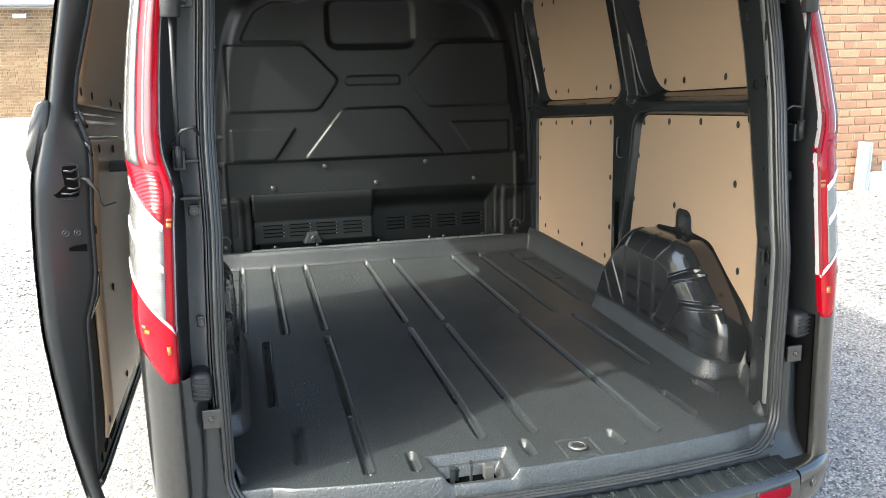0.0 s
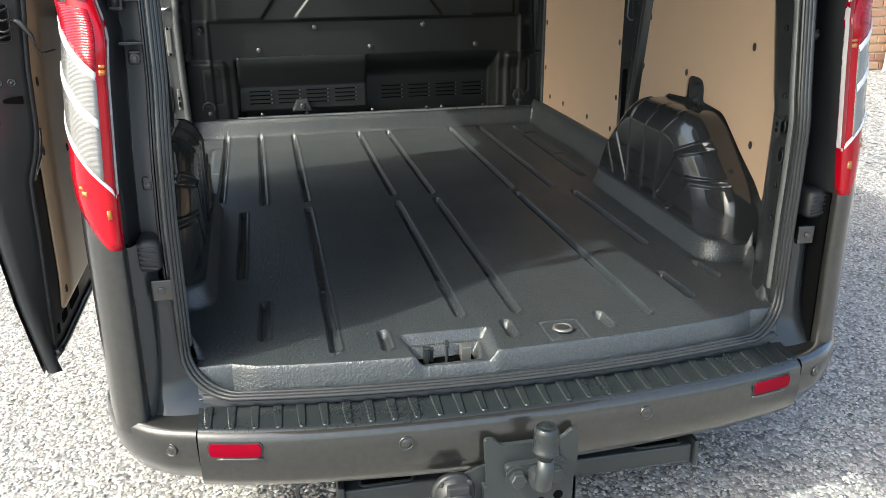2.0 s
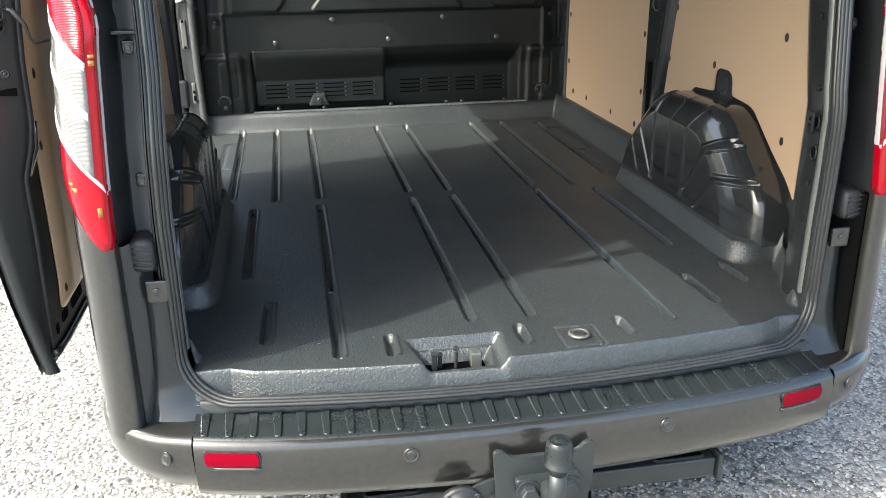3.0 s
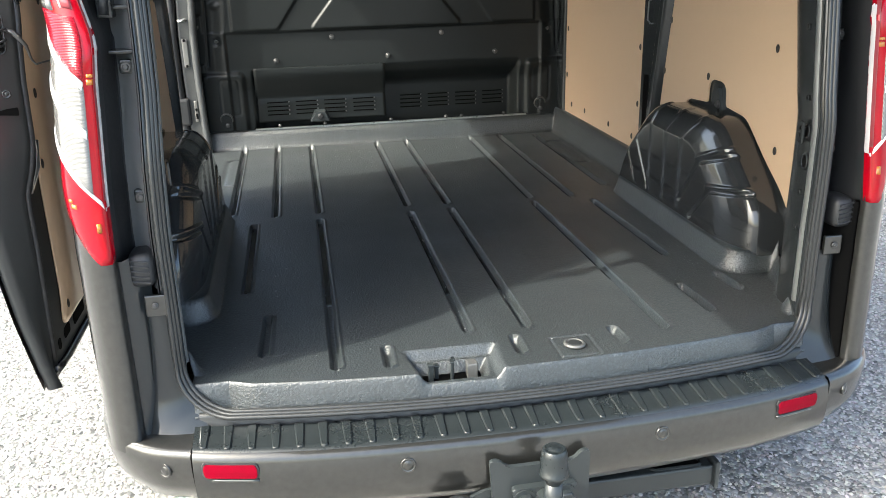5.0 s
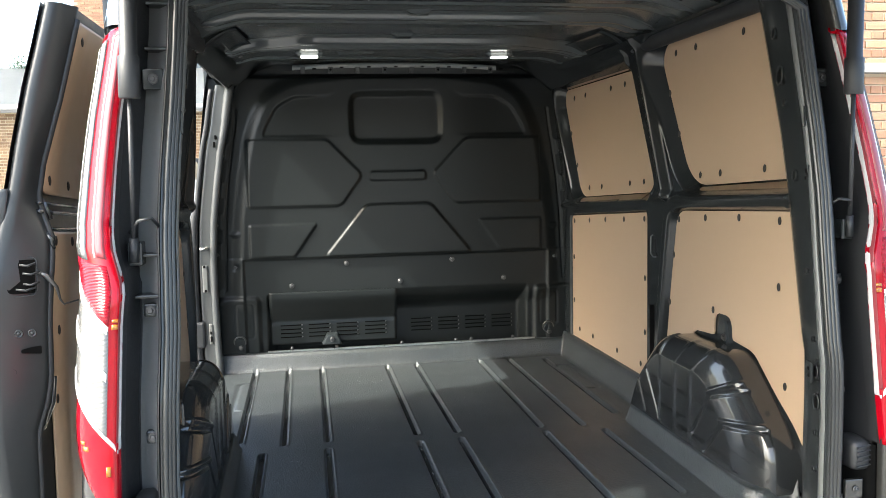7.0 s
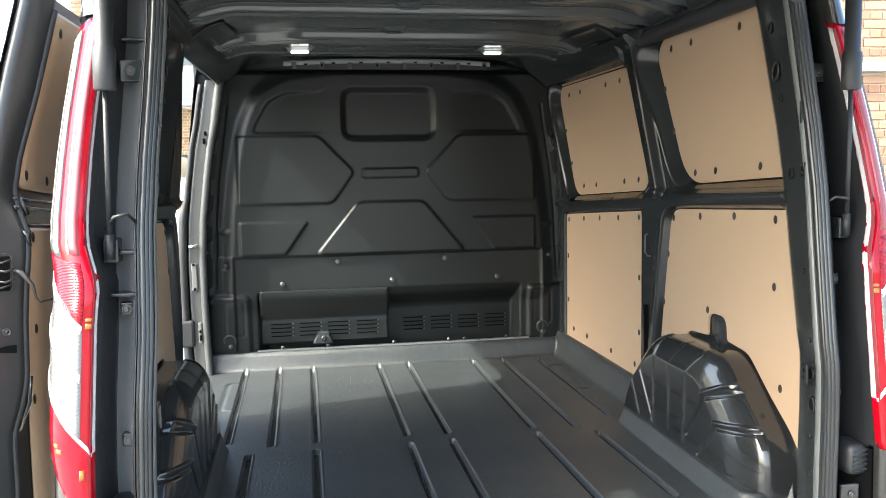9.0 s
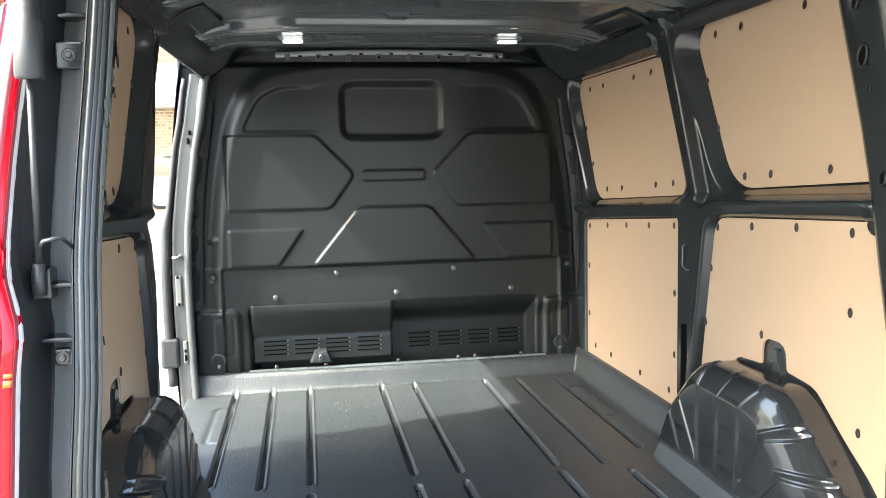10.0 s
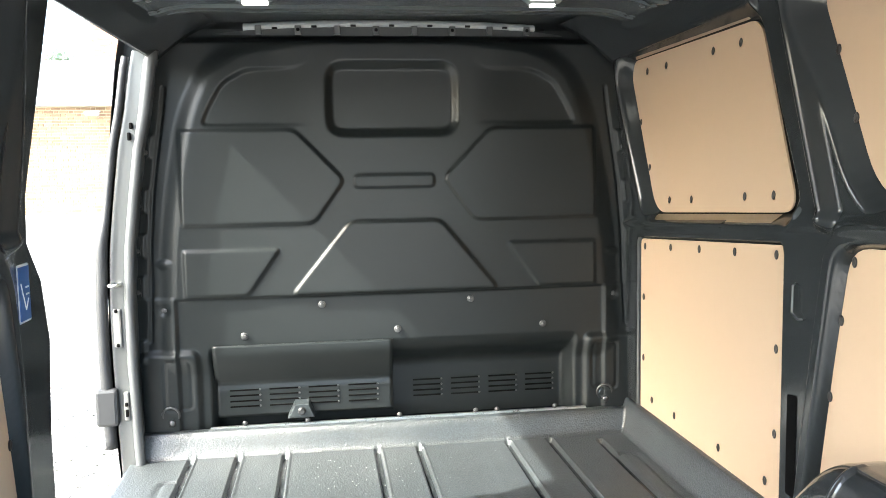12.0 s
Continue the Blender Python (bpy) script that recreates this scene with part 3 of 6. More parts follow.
def bulkhead():
    u, v = np.linspace(-0.905, 0.905, 340), np.linspace(0.63, 2.04, 270)
    x, z = np.meshgrid(u, v)
    d = np.zeros(x.shape)
    mirrored = lambda p: [(-a, b) for a, b in p][::-1]
    half = [(-0.775, 0.90), (-0.765, 1.1), (-0.754, 1.30), (-0.725, 1.52), (-0.682, 1.74), (-0.615, 1.885), (-0.5, 1.955), (-0.2, 1.99)]
    arch = fillet(half + [(-a, b) for a, b in half[::-1]], 0.06)
    d += 0.028 + 0.022 * smooth01((inside(x, z, arch) + 0.068) / 0.074)
    up = fillet([(-0.662, 1.705), (-0.25, 1.705), (-0.27, 1.95), (-0.33, 1.905), (-0.50, 1.90), (-0.585, 1.855), (-0.64, 1.76)], 0.03)
    d -= 0.012 * (smooth01((inside(x, z, up) + 0.004) / 0.014) + smooth01((inside(x, z, mirrored(up)) + 0.004) / 0.014)) * smooth01((np.abs(x) - 0.26) / 0.30)
    hexa = fillet([(-0.79, 1.692), (-0.345, 1.692), (-0.175, 1.515), (-0.285, 1.364), (-0.79, 1.364)], 0.03)
    box_l = fillet([(-0.80, 1.279), (-0.405, 1.279), (-0.52, 1.117), (-0.80, 1.117)], 0.018)
    for p in (hexa, box_l):
        for q in (p, mirrored(p)):
            d += 0.009 * smooth01((inside(x, z, q) + 0.007) / 0.015) * smooth01((0.742 - np.abs(x)) / 0.016)
    trap = fillet([(-0.162, 1.368), (0.162, 1.368), (0.372, 1.112), (-0.372, 1.112)], 0.03)
    d += 0.011 * smooth01((inside(x, z, trap) + 0.007) / 0.015)
    slot = fillet([(-0.142, 1.531), (0.142, 1.531), (0.142, 1.485), (-0.142, 1.485)], 0.018)
    d += 0.005 * smooth01((inside(x, z, slot) + 0.005) / 0.011)
    win = fillet([(-0.24, 1.93), (0.24, 1.93), (0.24, 1.66), (-0.24, 1.66)], 0.075)
    d -= 0.026 * smooth01(inside(x, z, win) / 0.034)
    d -= 0.012 * smooth01((1.113 - z) / 0.01) * smooth01((0.775 - np.abs(x)) / 0.01)
    low = fillet([(-0.672, 0.5), (-0.672, 0.94), (0.672, 0.94), (0.672, 0.5)], 0.03)
    dl = inside(x, z, low)
    d -= 0.07 * smooth01(np.minimum(dl / 0.05, (0.945 - z) / 0.13))
    corner = fillet([(-0.9, 0.5), (-0.9, 0.925), (-0.70, 0.925), (-0.70, 0.5)], 0.03)
    pocket = fillet([(-0.818, 0.72), (-0.818, 0.892), (-0.73, 0.892), (-0.73, 0.72)], 0.016)
    for q in (corner, mirrored(corner)):
        d += np.where(np.abs(x) > 0.672, 0.018, 0) * smooth01((inside(x, z, q) + 0.01) / 0.025)
    for q in (pocket, mirrored(pocket)):
        s = inside(x, z, q)
        d -= 0.0035 * smooth01(1.2 - np.abs(s) / 0.006)
    # side flange ledges with their scallops
    slit = curve_at(z, [(0.976, 0.858), (1.095, 0.852), (1.31, 0.845), (1.486, 0.829), (1.62, 0.809), (1.753, 0.788), (1.838, 0.778)])
    for zc in (0.93, 1.155, 1.30, 1.455, 1.64):
        d += 0.006 * smooth01((0.045 - np.abs(z - zc)) / 0.01) * smooth01((np.abs(x) - slit - 0.012) / 0.012)
    d -= 0.008 * smooth01(1.2 * (1 - np.abs(np.abs(x) - slit) / 0.007)) * smooth01((z - 0.955) / 0.01) * smooth01((1.845 - z) / 0.01)
    # step across the flange, dished bolt seats and a raised knuckle beside the ridge
    d += 0.004 * smooth01((1.118 - z) / 0.008) * smooth01((np.abs(x) - 0.762) / 0.01)
    d -= 0.007 * smooth01(1.3 * (1 - np.hypot(np.abs(x) - 0.808, z - 1.073) / 0.026))
    d += 0.008 * smooth01(1.2 * (1 - np.hypot((np.abs(x) - 0.805) / 1.6, z - 1.235) / 0.022))
    d -= 0.03 * smooth01((z - 1.985) / 0.03)
    d += 0.0012 * np.sin(x * 7) * np.sin(z * 6)
    return sheet("bulkhead", x, 2.535 - d, z, BULK, van, "satin black pressed steel bulkhead with raised swages", flip=True)


wall_b = bulkhead()
bm = bmesh.new()
box(bm, -0.93, 0.93, 2.60, 2.62, 0.5, 2.11)
part("bulkhead_back", bm, PAINT, van)

# bolts
bm = bmesh.new()
lathe(bm, [(0.013, 0), (0.013, 0.002), (0.0105, 0.004), (0.0105, 0.0045)], 20)
lathe(bm, [(0.0075, 0.004), (0.0075, 0.009), (0.0055, 0.0105)], 6)
bolt_me = part("bolt", bm, BOLTM).data
bpy.data.objects.remove(bpy.data.objects["bolt"])
FACE_BACK = pose(0, 0, 0, 90, 0, 0)
for px, py, pz in ((-0.268, 2.494, 1.075), (0.268, 2.494, 1.075), (-0.541, 2.494, 0.972), (0.0, 2.494, 0.975), (0.538, 2.494, 0.972), (-0.808, 2.508, 1.073), (0.808, 2.508, 1.073)):
    piece("bolt", bolt_me, Matrix.Translation((px, py, pz)) @ FACE_BACK, wall_b)

bm = bmesh.new()
prism(bm, fillet([(-0.03, -0.032), (0.022, -0.032), (0.022, 0.032), (-0.03, 0.032)], [0.02, 0.004, 0.004, 0.02]), "y", -0.002, 0.002, 0.001)
tab_me = part("flange_tab", bm, BULK).data
bpy.data.objects.remove(bpy.data.objects["flange_tab"])
for s in (-1, 1):
    for px, pz in ((0.845, 1.62), (0.876, 1.438), (0.889, 1.283), (0.893, 1.14), (0.899, 0.909)):
        piece("flange_tab", tab_me, Matrix.Translation((s * (px + 0.012), 2.499, pz + 0.016)) @ Matrix.Diagonal((-s, 1, 1, 1)), wall_b)
        piece("bolt", bolt_me, Matrix.Translation((s * px, 2.4965, pz)) @ FACE_BACK @ Matrix.Scale(0.65, 4), wall_b)

# clip-on cover over the lower left step of the bulkhead
cu, cv = np.linspace(-0.655, -0.018, 40), np.linspace(0, 1, 30)
CX, CT = np.meshgrid(cu, cv)
CZ = 0.668 + CT * 0.272
CY = 2.502 + 0.052 * (1 - smooth01((CT - 0.42) / 0.5)) + 0.006 * smooth01((CT - 0.36) / 0.06) * (1 - smooth01((CT - 0.45) / 0.1))
cover = sheet("lower_cover", CX, CY - 0.006, CZ, BULK, van, "satin black sheet cover with louvred vents", thick=0.003, flip=True)


LOW_Y = 2.535 - (0.05 - 0.012 - 0.07)


def slot_mesh():
    bm = bmesh.new()
    prism(bm, fillet([(-0.054, -0.0026), (0.054, -0.0026), (0.054, 0.0026), (-0.054, 0.0026)], 0.0025, 4), "y", -0.0015, 0.002)
    me = part("vent_slot", bm, HOLE).data
    bpy.data.objects.remove(bpy.data.objects["vent_slot"])
    return me


SLOT = slot_mesh()
bm = bmesh.new()
lathe(bm, [(0.0042, 0), (0.0035, 0.003), (0.001, 0.004)], 8, FACE_BACK)
dome = part("louvre_end", bm, BOLTM).data
bpy.data.objects.remove(bpy.data.objects["louvre_end"])
for host, y, xs in ((cover, 2.5455, (-0.552, -0.412, -0.272, -0.128)), (wall_b, LOW_Y, (0.112, 0.255, 0.398, 0.54))):
    for gxc in xs:
        for k in range(4):
            piece("vent_slot", SLOT, pose(gxc, y - 0.002, 0.706 + 0.02 * k), host)
            piece("louvre_end", dome, pose(gxc + 0.053, y - 0.002, 0.706 + 0.02 * k), host)

# lock bracket at the foot of the cover
bm = bmesh.new()
prism(bm, [(-0.40, 0.672), (-0.305, 0.672), (-0.325, 0.722), (-0.375, 0.722)], "y", 2.475, 2.545, 0.004)
bracket = part("bracket", bm, TOWGREY, van, "small grey folded bracket")
bm = bmesh.new()
lathe(bm, [(0.014, 0), (0.014, 0.006), (0.009, 0.012)], 16, Matrix.Translation((-0.35, 2.475, 0.698)) @ FACE_BACK)
part("bolt", bm, PLASTIC, bracket)
# bright foot flange of the bulkhead
bm = bmesh.new()
box(bm, -0.67, 0.70, 2.484, 2.498, 0.642, 0.652, 0.002)
part("foot_flange", bm, STEEL, van, "bare metal flange along the bulkhead foot")
for px in (-0.55, -0.33, 0.0, 0.28, 0.36, 0.58):
    piece("bolt", bolt_me, Matrix.Translation((px, 2.486, 0.66)) @ FACE_BACK @ Matrix.Scale(0.7, 4), wall_b)


def lashing_ring(m, parent):
    """A folding eye on a bolted foot."""
    bm = bmesh.new()
    lathe(bm, [(0.024, 0), (0.024, 0.004), (0.018, 0.007)], 20)
    foot = part("lashing_eye", bm, PAINT, parent, "black steel lashing eye")
    foot.matrix_local = m
    bm = bmesh.new()
    tube(bm, [(0.028 * math.cos(t), 0.028 * math.sin(t) + 0.010, 0.009 + 0.006 * math.sin(t)) for t in np.linspace(0.2, 2 * math.pi + 0.2, 26)[:-1]], 0.0042, 8, True)
    part("ring", bm, BOLTM, foot, "", True)
    bm = bmesh.new()
    lathe(bm, [(0.012, 0), (0.012, 0.012), (0.008, 0.015)], 12, pose(0.004, -0.018, 0.004))
    part("bolt", bm, BOLTM, foot, "", True)
    return foot


for px in (-0.802, 0.772):
    lashing_ring(Matrix.Translation((px, 2.496, 0.695)) @ FACE_BACK, van)


# ---- side walls ----
def frame_x(z):
    return 0.862 - 0.11 * np.clip(z - 1.42, 0, None)


def upper_ply_x(z):
    return 0.90 - 0.083 * (z - 1.44)


LF_PANEL = fillet([(1.44, 0.63), (2.378, 0.63), (2.378, 1.287), (1.44, 1.345)], [0.01, 0.01, 0.02, 0.02])
LR_PANEL = fillet([(1.30, 0.60), (1.268, 0.85), (1.228, 1.10), (1.178, 1.363), (0.385, 1.394), (0.385, 0.735), (0.428, 0.782), (0.528, 0.853), (0.652, 0.953), (0.779, 0.965), (0.785, 1.038), (0.902, 1.038), (0.900, 0.960), (1.035, 0.952), (1.08, 0.905), (1.12, 0.62)],
                  [0.01, 0.05, 0.05, 0.06, 0.02, 0.02, 0.03, 0.03, 0.03, 0.01, 0.058, 0.058, 0.01, 0.02, 0.01, 0.01])
UF_PANEL = fillet([(1.435, 1.425), (2.325, 1.382), (2.455, 1.86), (2.42, 1.915), (1.555, 1.912)], [0.07, 0.08, 0.05, 0.03, 0.05], 9)
UR_PANEL = fillet([(0.405, 1.487), (1.12, 1.452), (1.285, 1.91), (1.235, 1.968), (0.46, 1.968)], [0.03, 0.12, 0.09, 0.04, 0.04], 9)
LR_OPEN = fillet([(0.385, 0.60), (1.30, 0.60), (1.268, 0.85), (1.228, 1.10), (1.178, 1.363), (0.385, 1.394)], [0.01, 0.01, 0.05, 0.05, 0.06, 0.02])


def door_rear_edge(z):
    return curve_at(z, [(0.5, 1.53), (0.96, 1.53), (1.17, 1.56), (1.31, 1.525), (1.40, 1.45), (1.56, 1.465), (1.9, 1.51), (2.05, 1.53)])


def side_wall(s):
    u, v = np.linspace(0, 1, 400 if s > 0 else 240), np.linspace(0.56, 2.0, 280)
    t, z = np.meshgrid(u, v)
    y = 0.30 + t * ((door_rear_edge(z) if s < 0 else 2.50) - 0.30)
    x = frame_x(z)
    panels = [(LR_OPEN, 0), (UR_PANEL, 1)] + ([(LF_PANEL, 0), (UF_PANEL, 1)] if s > 0 else [])
    for p, high in panels:
        e = inside(np.where((y < 1.75) & (y > 1.3), y + 0.05, y), z, p) if p is UF_PANEL else inside(y, z, p)
        if high:
            x = x + (upper_ply_x(z) + 0.012 - x) * smooth01((e + 0.045) / 0.05)
        else:
            x = x + (0.884 - x) * smooth01((e + 0.012) / 0.012)
    # raised flange round the lower rear opening, and the pillar's ridges
    ridge = fillet([(1.335, 0.6), (1.30, 0.85), (1.262, 1.10), (1.215, 1.375), (1.10, 1.402), (0.4, 1.425)], 0.06)[5:]
    x = x - 0.020 * smooth01(1.45 * (1 - to_line(y, z, ridge) / 0.040))
    pillar = [(1.245, 1.43), (1.29, 1.66), (1.35, 1.97)]
    x = x - 0.028 * smooth01(1.0 - to_line(y, z, pillar) / 0.05)
    x = x - 0.012 * smooth01(1.0 - to_line(y, z, [(1.375, 1.43), (1.43, 1.66), (1.50, 1.97)]) / 0.022)
    x = x - 0.014 * smooth01(1 - np.abs(z - curve_at(y, [(0.3, 1.437), (1.3, 1.41), (2.5, 1.335)])) / 0.032)
    x = x - 0.05 * smooth01((z - 1.955) / 0.06)
    if s < 0:
        x = x + (0.888 - 0.13 * np.clip(z - 1.5, 0, None) - x) * smooth01((y - 1.24) / 0.16)
    wall = sheet("side_wall", s * x, y, z, PAINT, van, "glossy dark grey inner body side with pressed pillars", flip=s > 0)
    # door shut face of the pillar
    if s < 0:
        zz, k = np.meshgrid(np.linspace(0.5, 2.0, 120), np.linspace(0, 1, 8), indexing="ij")
        xi = 0.888 - 0.13 * np.clip(zz - 1.5, 0, None)
        sheet("pillar_shut_face", -(xi + (0.965 - 0.12 * np.clip(zz - 1.35, 0, None) - xi) * k), door_rear_edge(zz) - 0.012 + 0.05 * np.sin(k * 1.5), zz, PAINT, van, thick=0.002)
    return wall


for s in (1, -1):
    side_wall(s)

bm = bmesh.new()
lathe(bm, [(0.0105, 0), (0.0105, 0.002), (0.008, 0.003), (0.006, 0.0015), (0.002, 0.001)], 12)
bmesh.ops.transform(bm, matrix=Matrix.Diagonal((1.15, 0.78, 1, 1)), verts=bm.verts)
clip_me = part("panel_clip", bm, PLUGM, None, "", True).data
bpy.data.objects.remove(bpy.data.objects["panel_clip"])


def ply_panel(s, poly, high, clips, hole=None):
    """A ply lining board with its press-in clips."""
    bm = bmesh.new()
    x0 = 0.872
    prism(bm, poly, "x", s * x0, s * (x0 + 0.006), 0.001)
    if high:
        for v in bm.verts:
            v.co.x += s * (upper_ply_x(v.co.z) - x0)
    board = part("ply_panel", bm, PLY, van, "beige coated plywood lining board with dark clips")
    for y, z in clips:
        x = (upper_ply_x(z) if high else x0) - 0.0005
        tilt = 4.7 if high else 0
        piece("panel_clip", clip_me, Matrix.Translation((s * x, y, z)) @ pose(0, 0, 0, 0, -s * (90 - tilt), 0), board)
    return board


LF_CLIPS = [(2.34, 1.262), (2.12, 1.278), (1.91, 1.292), (1.69, 1.305), (1.475, 1.318), (2.35, 1.08), (2.35, 0.86), (2.27, 0.725), (2.08, 0.725), (1.77, 0.722), (1.51, 0.722), (1.468, 0.86), (1.468, 1.08)]
LR_CLIPS = [(1.165, 1.333), (0.965, 1.348), (0.745, 1.36), (0.52, 1.362), (1.205, 1.20), (1.238, 1.02), (0.52, 1.171), (0.905, 1.043), (0.48, 0.889), (1.262, 0.82)]
UF_CLIPS = [(2.31, 1.868), (2.15, 1.868), (1.82, 1.868), (1.66, 1.868), (2.40, 1.70), (2.35, 1.54), (2.20, 1.43), (2.03, 1.438), (1.69, 1.457), (1.54, 1.465)]
UR_CLIPS = [(1.17, 1.925), (1.02, 1.925), (0.71, 1.925), (0.56, 1.925), (1.24, 1.79), (1.19, 1.64), (1.05, 1.492), (0.91, 1.499), (0.64, 1.512)]
for s in (1, -1):
    ply_panel(s, LR_PANEL, False, LR_CLIPS)
    ply_panel(s, UR_PANEL, True, UR_CLIPS)
ply_panel(1, LF_PANEL, False, LF_CLIPS)
ply_panel(1, UF_PANEL, True, UF_CLIPS)
# ply strips tucked above and below the upper boards
for y0, y1, z0, z1, hh in ((1.60, 2.40, 1.918, 1.918, 0.05), (0.50, 1.22, 1.974, 1.974, 0.045)):
    bm = bmesh.new()
    vs = [bm.verts.new(p) for p in ((upper_ply_x(z0) - 0.002, y0, z0), (upper_ply_x(z1) - 0.002, y1, z1), (upper_ply_x(z1) - 0.03, y1 - 0.03, z1 + hh), (upper_ply_x(z0) - 0.03, y0 + 0.03, z0 + hh))]
    bm.faces.new(vs)
    bmesh.ops.solidify(bm, geom=bm.faces[:], thickness=0.005)
    part("ply_strip", bm, PLY, van)
for y0, y1, za, zb in ((1.50, 2.30, 1.418, 1.378), (0.46, 1.10, 1.478, 1.448)):
    bm = bmesh.new()
    vs = [bm.verts.new(p) for p in ((0.9, y0, za), (0.9, y1, zb), (0.868, y1, zb - 0.022), (0.868, y0, za - 0.022))]
    bm.faces.new(vs)
    bmesh.ops.solidify(bm, geom=bm.faces[:], thickness=0.004)
    part("ply_strip", bm, PLY, van)


def even(line, n):
    """n points at even steps along a polyline."""
    p = np.array(line, float)
    d = np.concatenate([[0], np.cumsum(np.linalg.norm(np.diff(p, axis=0), axis=1))])
    t = np.linspace(0, d[-1], n)
    return np.column_stack([np.interp(t, d, p[:, k]) for k in range(p.shape[1])])


# shoulder of the arch: share of the way from the face to the wall, and how far in x
SHOULDER = [(0, 0), (0.25, 0.005), (0.5, 0.013), (0.72, 0.024), (0.86, 0.034), (0.95, 0.045), (1.0, 0.062), (1.0, 0.144)]


def wheel_arch(s):
    """Pressed wheel arch: flat inner face, wide rounded shoulder, top running back to the wall, beads pressed into the sheet."""
    corners = lambda line: np.concatenate([even(line[a * 10:(a + 1) * 10 + (1 if a < 8 else 0)], 34)[:-1] for a in range(9)])
    wall_line, face_line = corners(ARCH), corners(ARCH_FACE)
    prof = even([(f * 0.1, dx) for f, dx in SHOULDER], 46)
    prof[:, 0] *= 10
    mid = np.array([0.92, 0.60])
    rings = []
    for f, dx in prof[::-1]:
        q = face_line + (wall_line - face_line) * f
        rings.append(np.column_stack([np.full(len(q), ARCH_IN + dx), q]))
    for f in np.linspace(1, 0.02, 60)[1:]:
        q = mid + (face_line - mid) * f
        rings.append(np.column_stack([np.full(len(q), ARCH_IN), q]))
    g = np.array(rings)
    du, dv = np.gradient(g, axis=0), np.gradient(g, axis=1)
    nrm = np.cross(du, dv)
    nrm /= np.linalg.norm(nrm, axis=2)[..., None] + 1e-9
    nrm *= np.where(nrm[..., :1] > 0, -1, 1) * np.where((np.abs(nrm[..., :1]) < 0.02) & (nrm[..., 2:] < 0), -1, 1)
    arc = lambda y, z, share: [tuple(g[int(r), np.argmin(np.hypot(face_line[:, 0] - y, face_line[:, 1] - z))]) for r in np.linspace(45, 45 - 45 * share, 16)]
    face = lambda *p: [(ARCH_IN, a, b) for a, b in p]
    beads = [(face((1.160, 0.632), (1.228, 0.735)), 0.0045, 0.006), (face((1.040, 0.634), (1.156, 0.790)), 0.0045, 0.006)]
    beads += [(face((y, 0.634), (y, 0.866)) + arc(y, 0.872, 0.62), 0.004, 0.006) for y in (1.041, 0.922, 0.808)]
    for low, high, share in (((0.790, 0.672), (0.684, 0.812), 0.56), ((0.713, 0.634), (0.606, 0.742), 0.56)):
        up = (high[0] + 0.012, high[1] + 0.012)
        beads.append((face(low, high) + arc(*high, share), -0.0055, 0.0065))
        beads.append((face(up) + arc(*up, share), 0.0045, 0.006))
    lift = np.zeros(g.shape[:2])
    for line, high, wide in beads:
        d = np.full(g.shape[:2], 9.0)
        p = np.array(line)
        for a, b in zip(p, p[1:]):
            t = np.clip(((g - a) @ (b - a)) / max((b - a) @ (b - a), 1e-12), 0, 1)
            d = np.minimum(d, np.linalg.norm(g - a - t[..., None] * (b - a), axis=2))
        lift += high * smooth01(1.25 * (1 - d / (wide * 1.6)))
    g = g + nrm * lift[..., None]
    return sheet("wheel_arch", s * g[..., 0], g[..., 1], np.maximum(g[..., 2], 0.60), ARCHP, van, "glossy black pressed wheel arch with beads", flip=s > 0)


for s in (1, -1):
    wheel_arch(s)
    # dark hollow behind the cut edge of the ply, with an anchor plate in it
    bm = bmesh.new()
    prism(bm, fillet([(0.375, 0.62), (0.375, 0.80), (0.64, 1.0), (0.76, 1.06), (0.95, 1.06), (1.1, 0.98), (1.1, 0.62)], 0.01), "x", s * 0.8830, s * 0.8812)
    hollow = part("board_hollow", bm, PAINT, van, "dark hollow behind the ply cut-out")
    bm = bmesh.new()
    prism(bm, fillet([(0.80, 0.9), (0.868, 0.9), (0.868, 1.008), (0.83, 1.02)], 0.012), "x", s * 0.8810, s * 0.870, 0.002)
    part("anchor_plate", bm, PAINT, hollow, "dark steel anchor plate")
    piece("bolt", bolt_me, Matrix.Translation((s * 0.870, 0.825, 0.965)) @ pose(0, 0, 0, 0, -s * 90, 0), hollow)

# pillar fittings on the right wall
bm = bmesh.new()
prism(bm, fillet([(1.355, 0.735), (1.395, 0.735), (1.395, 0.985), (1.355, 0.99)], 0.008), "x", 0.866, 0.8600)
part("pillar_slot", bm, HOLE, van, "dark slot in the pillar")
bm = bmesh.new()
tube(bm, [(0.866, 1.372, 1.262), (0.853, 1.370, 1.256), (0.850, 1.366, 1.19), (0.852, 1.345, 1.178), (0.866, 1.340, 1.178)], 0.0028, 6)
part("wire_hook", bm, BOLTM, van)

# front door post on the kerb side: shut face, seal, latch fittings
zz = np.linspace(0.5, 1.95, 60)
post_x = lambda z: curve_at(z, [(0.5, 0.892), (0.725, 0.900), (0.92, 0.904), (1.11, 0.904), (1.30, 0.8945), (1.45, 0.876), (1.637, 0.850), (1.747, 0.826), (1.893, 0.803), (1.95, 0.79)])
rows_p = []
for z in zz:
    xi = post_x(z)
    rows_p.append([(-xi + 0.006, 2.54, z), (-xi + 0.004, 2.455, z), (-xi - 0.008, 2.410, z), (-xi - 0.018, 2.405, z), (-xi - 0.055, 2.424, z), (-xi - 0.064, 2.418, z), (-xi - 0.074, 2.45, z), (-xi - 0.078, 2.6, z)])
post = part("door_post", solid_of(rows_p, bmesh.new()), SHUT, van, "grey metallic door post with latch plates", True)
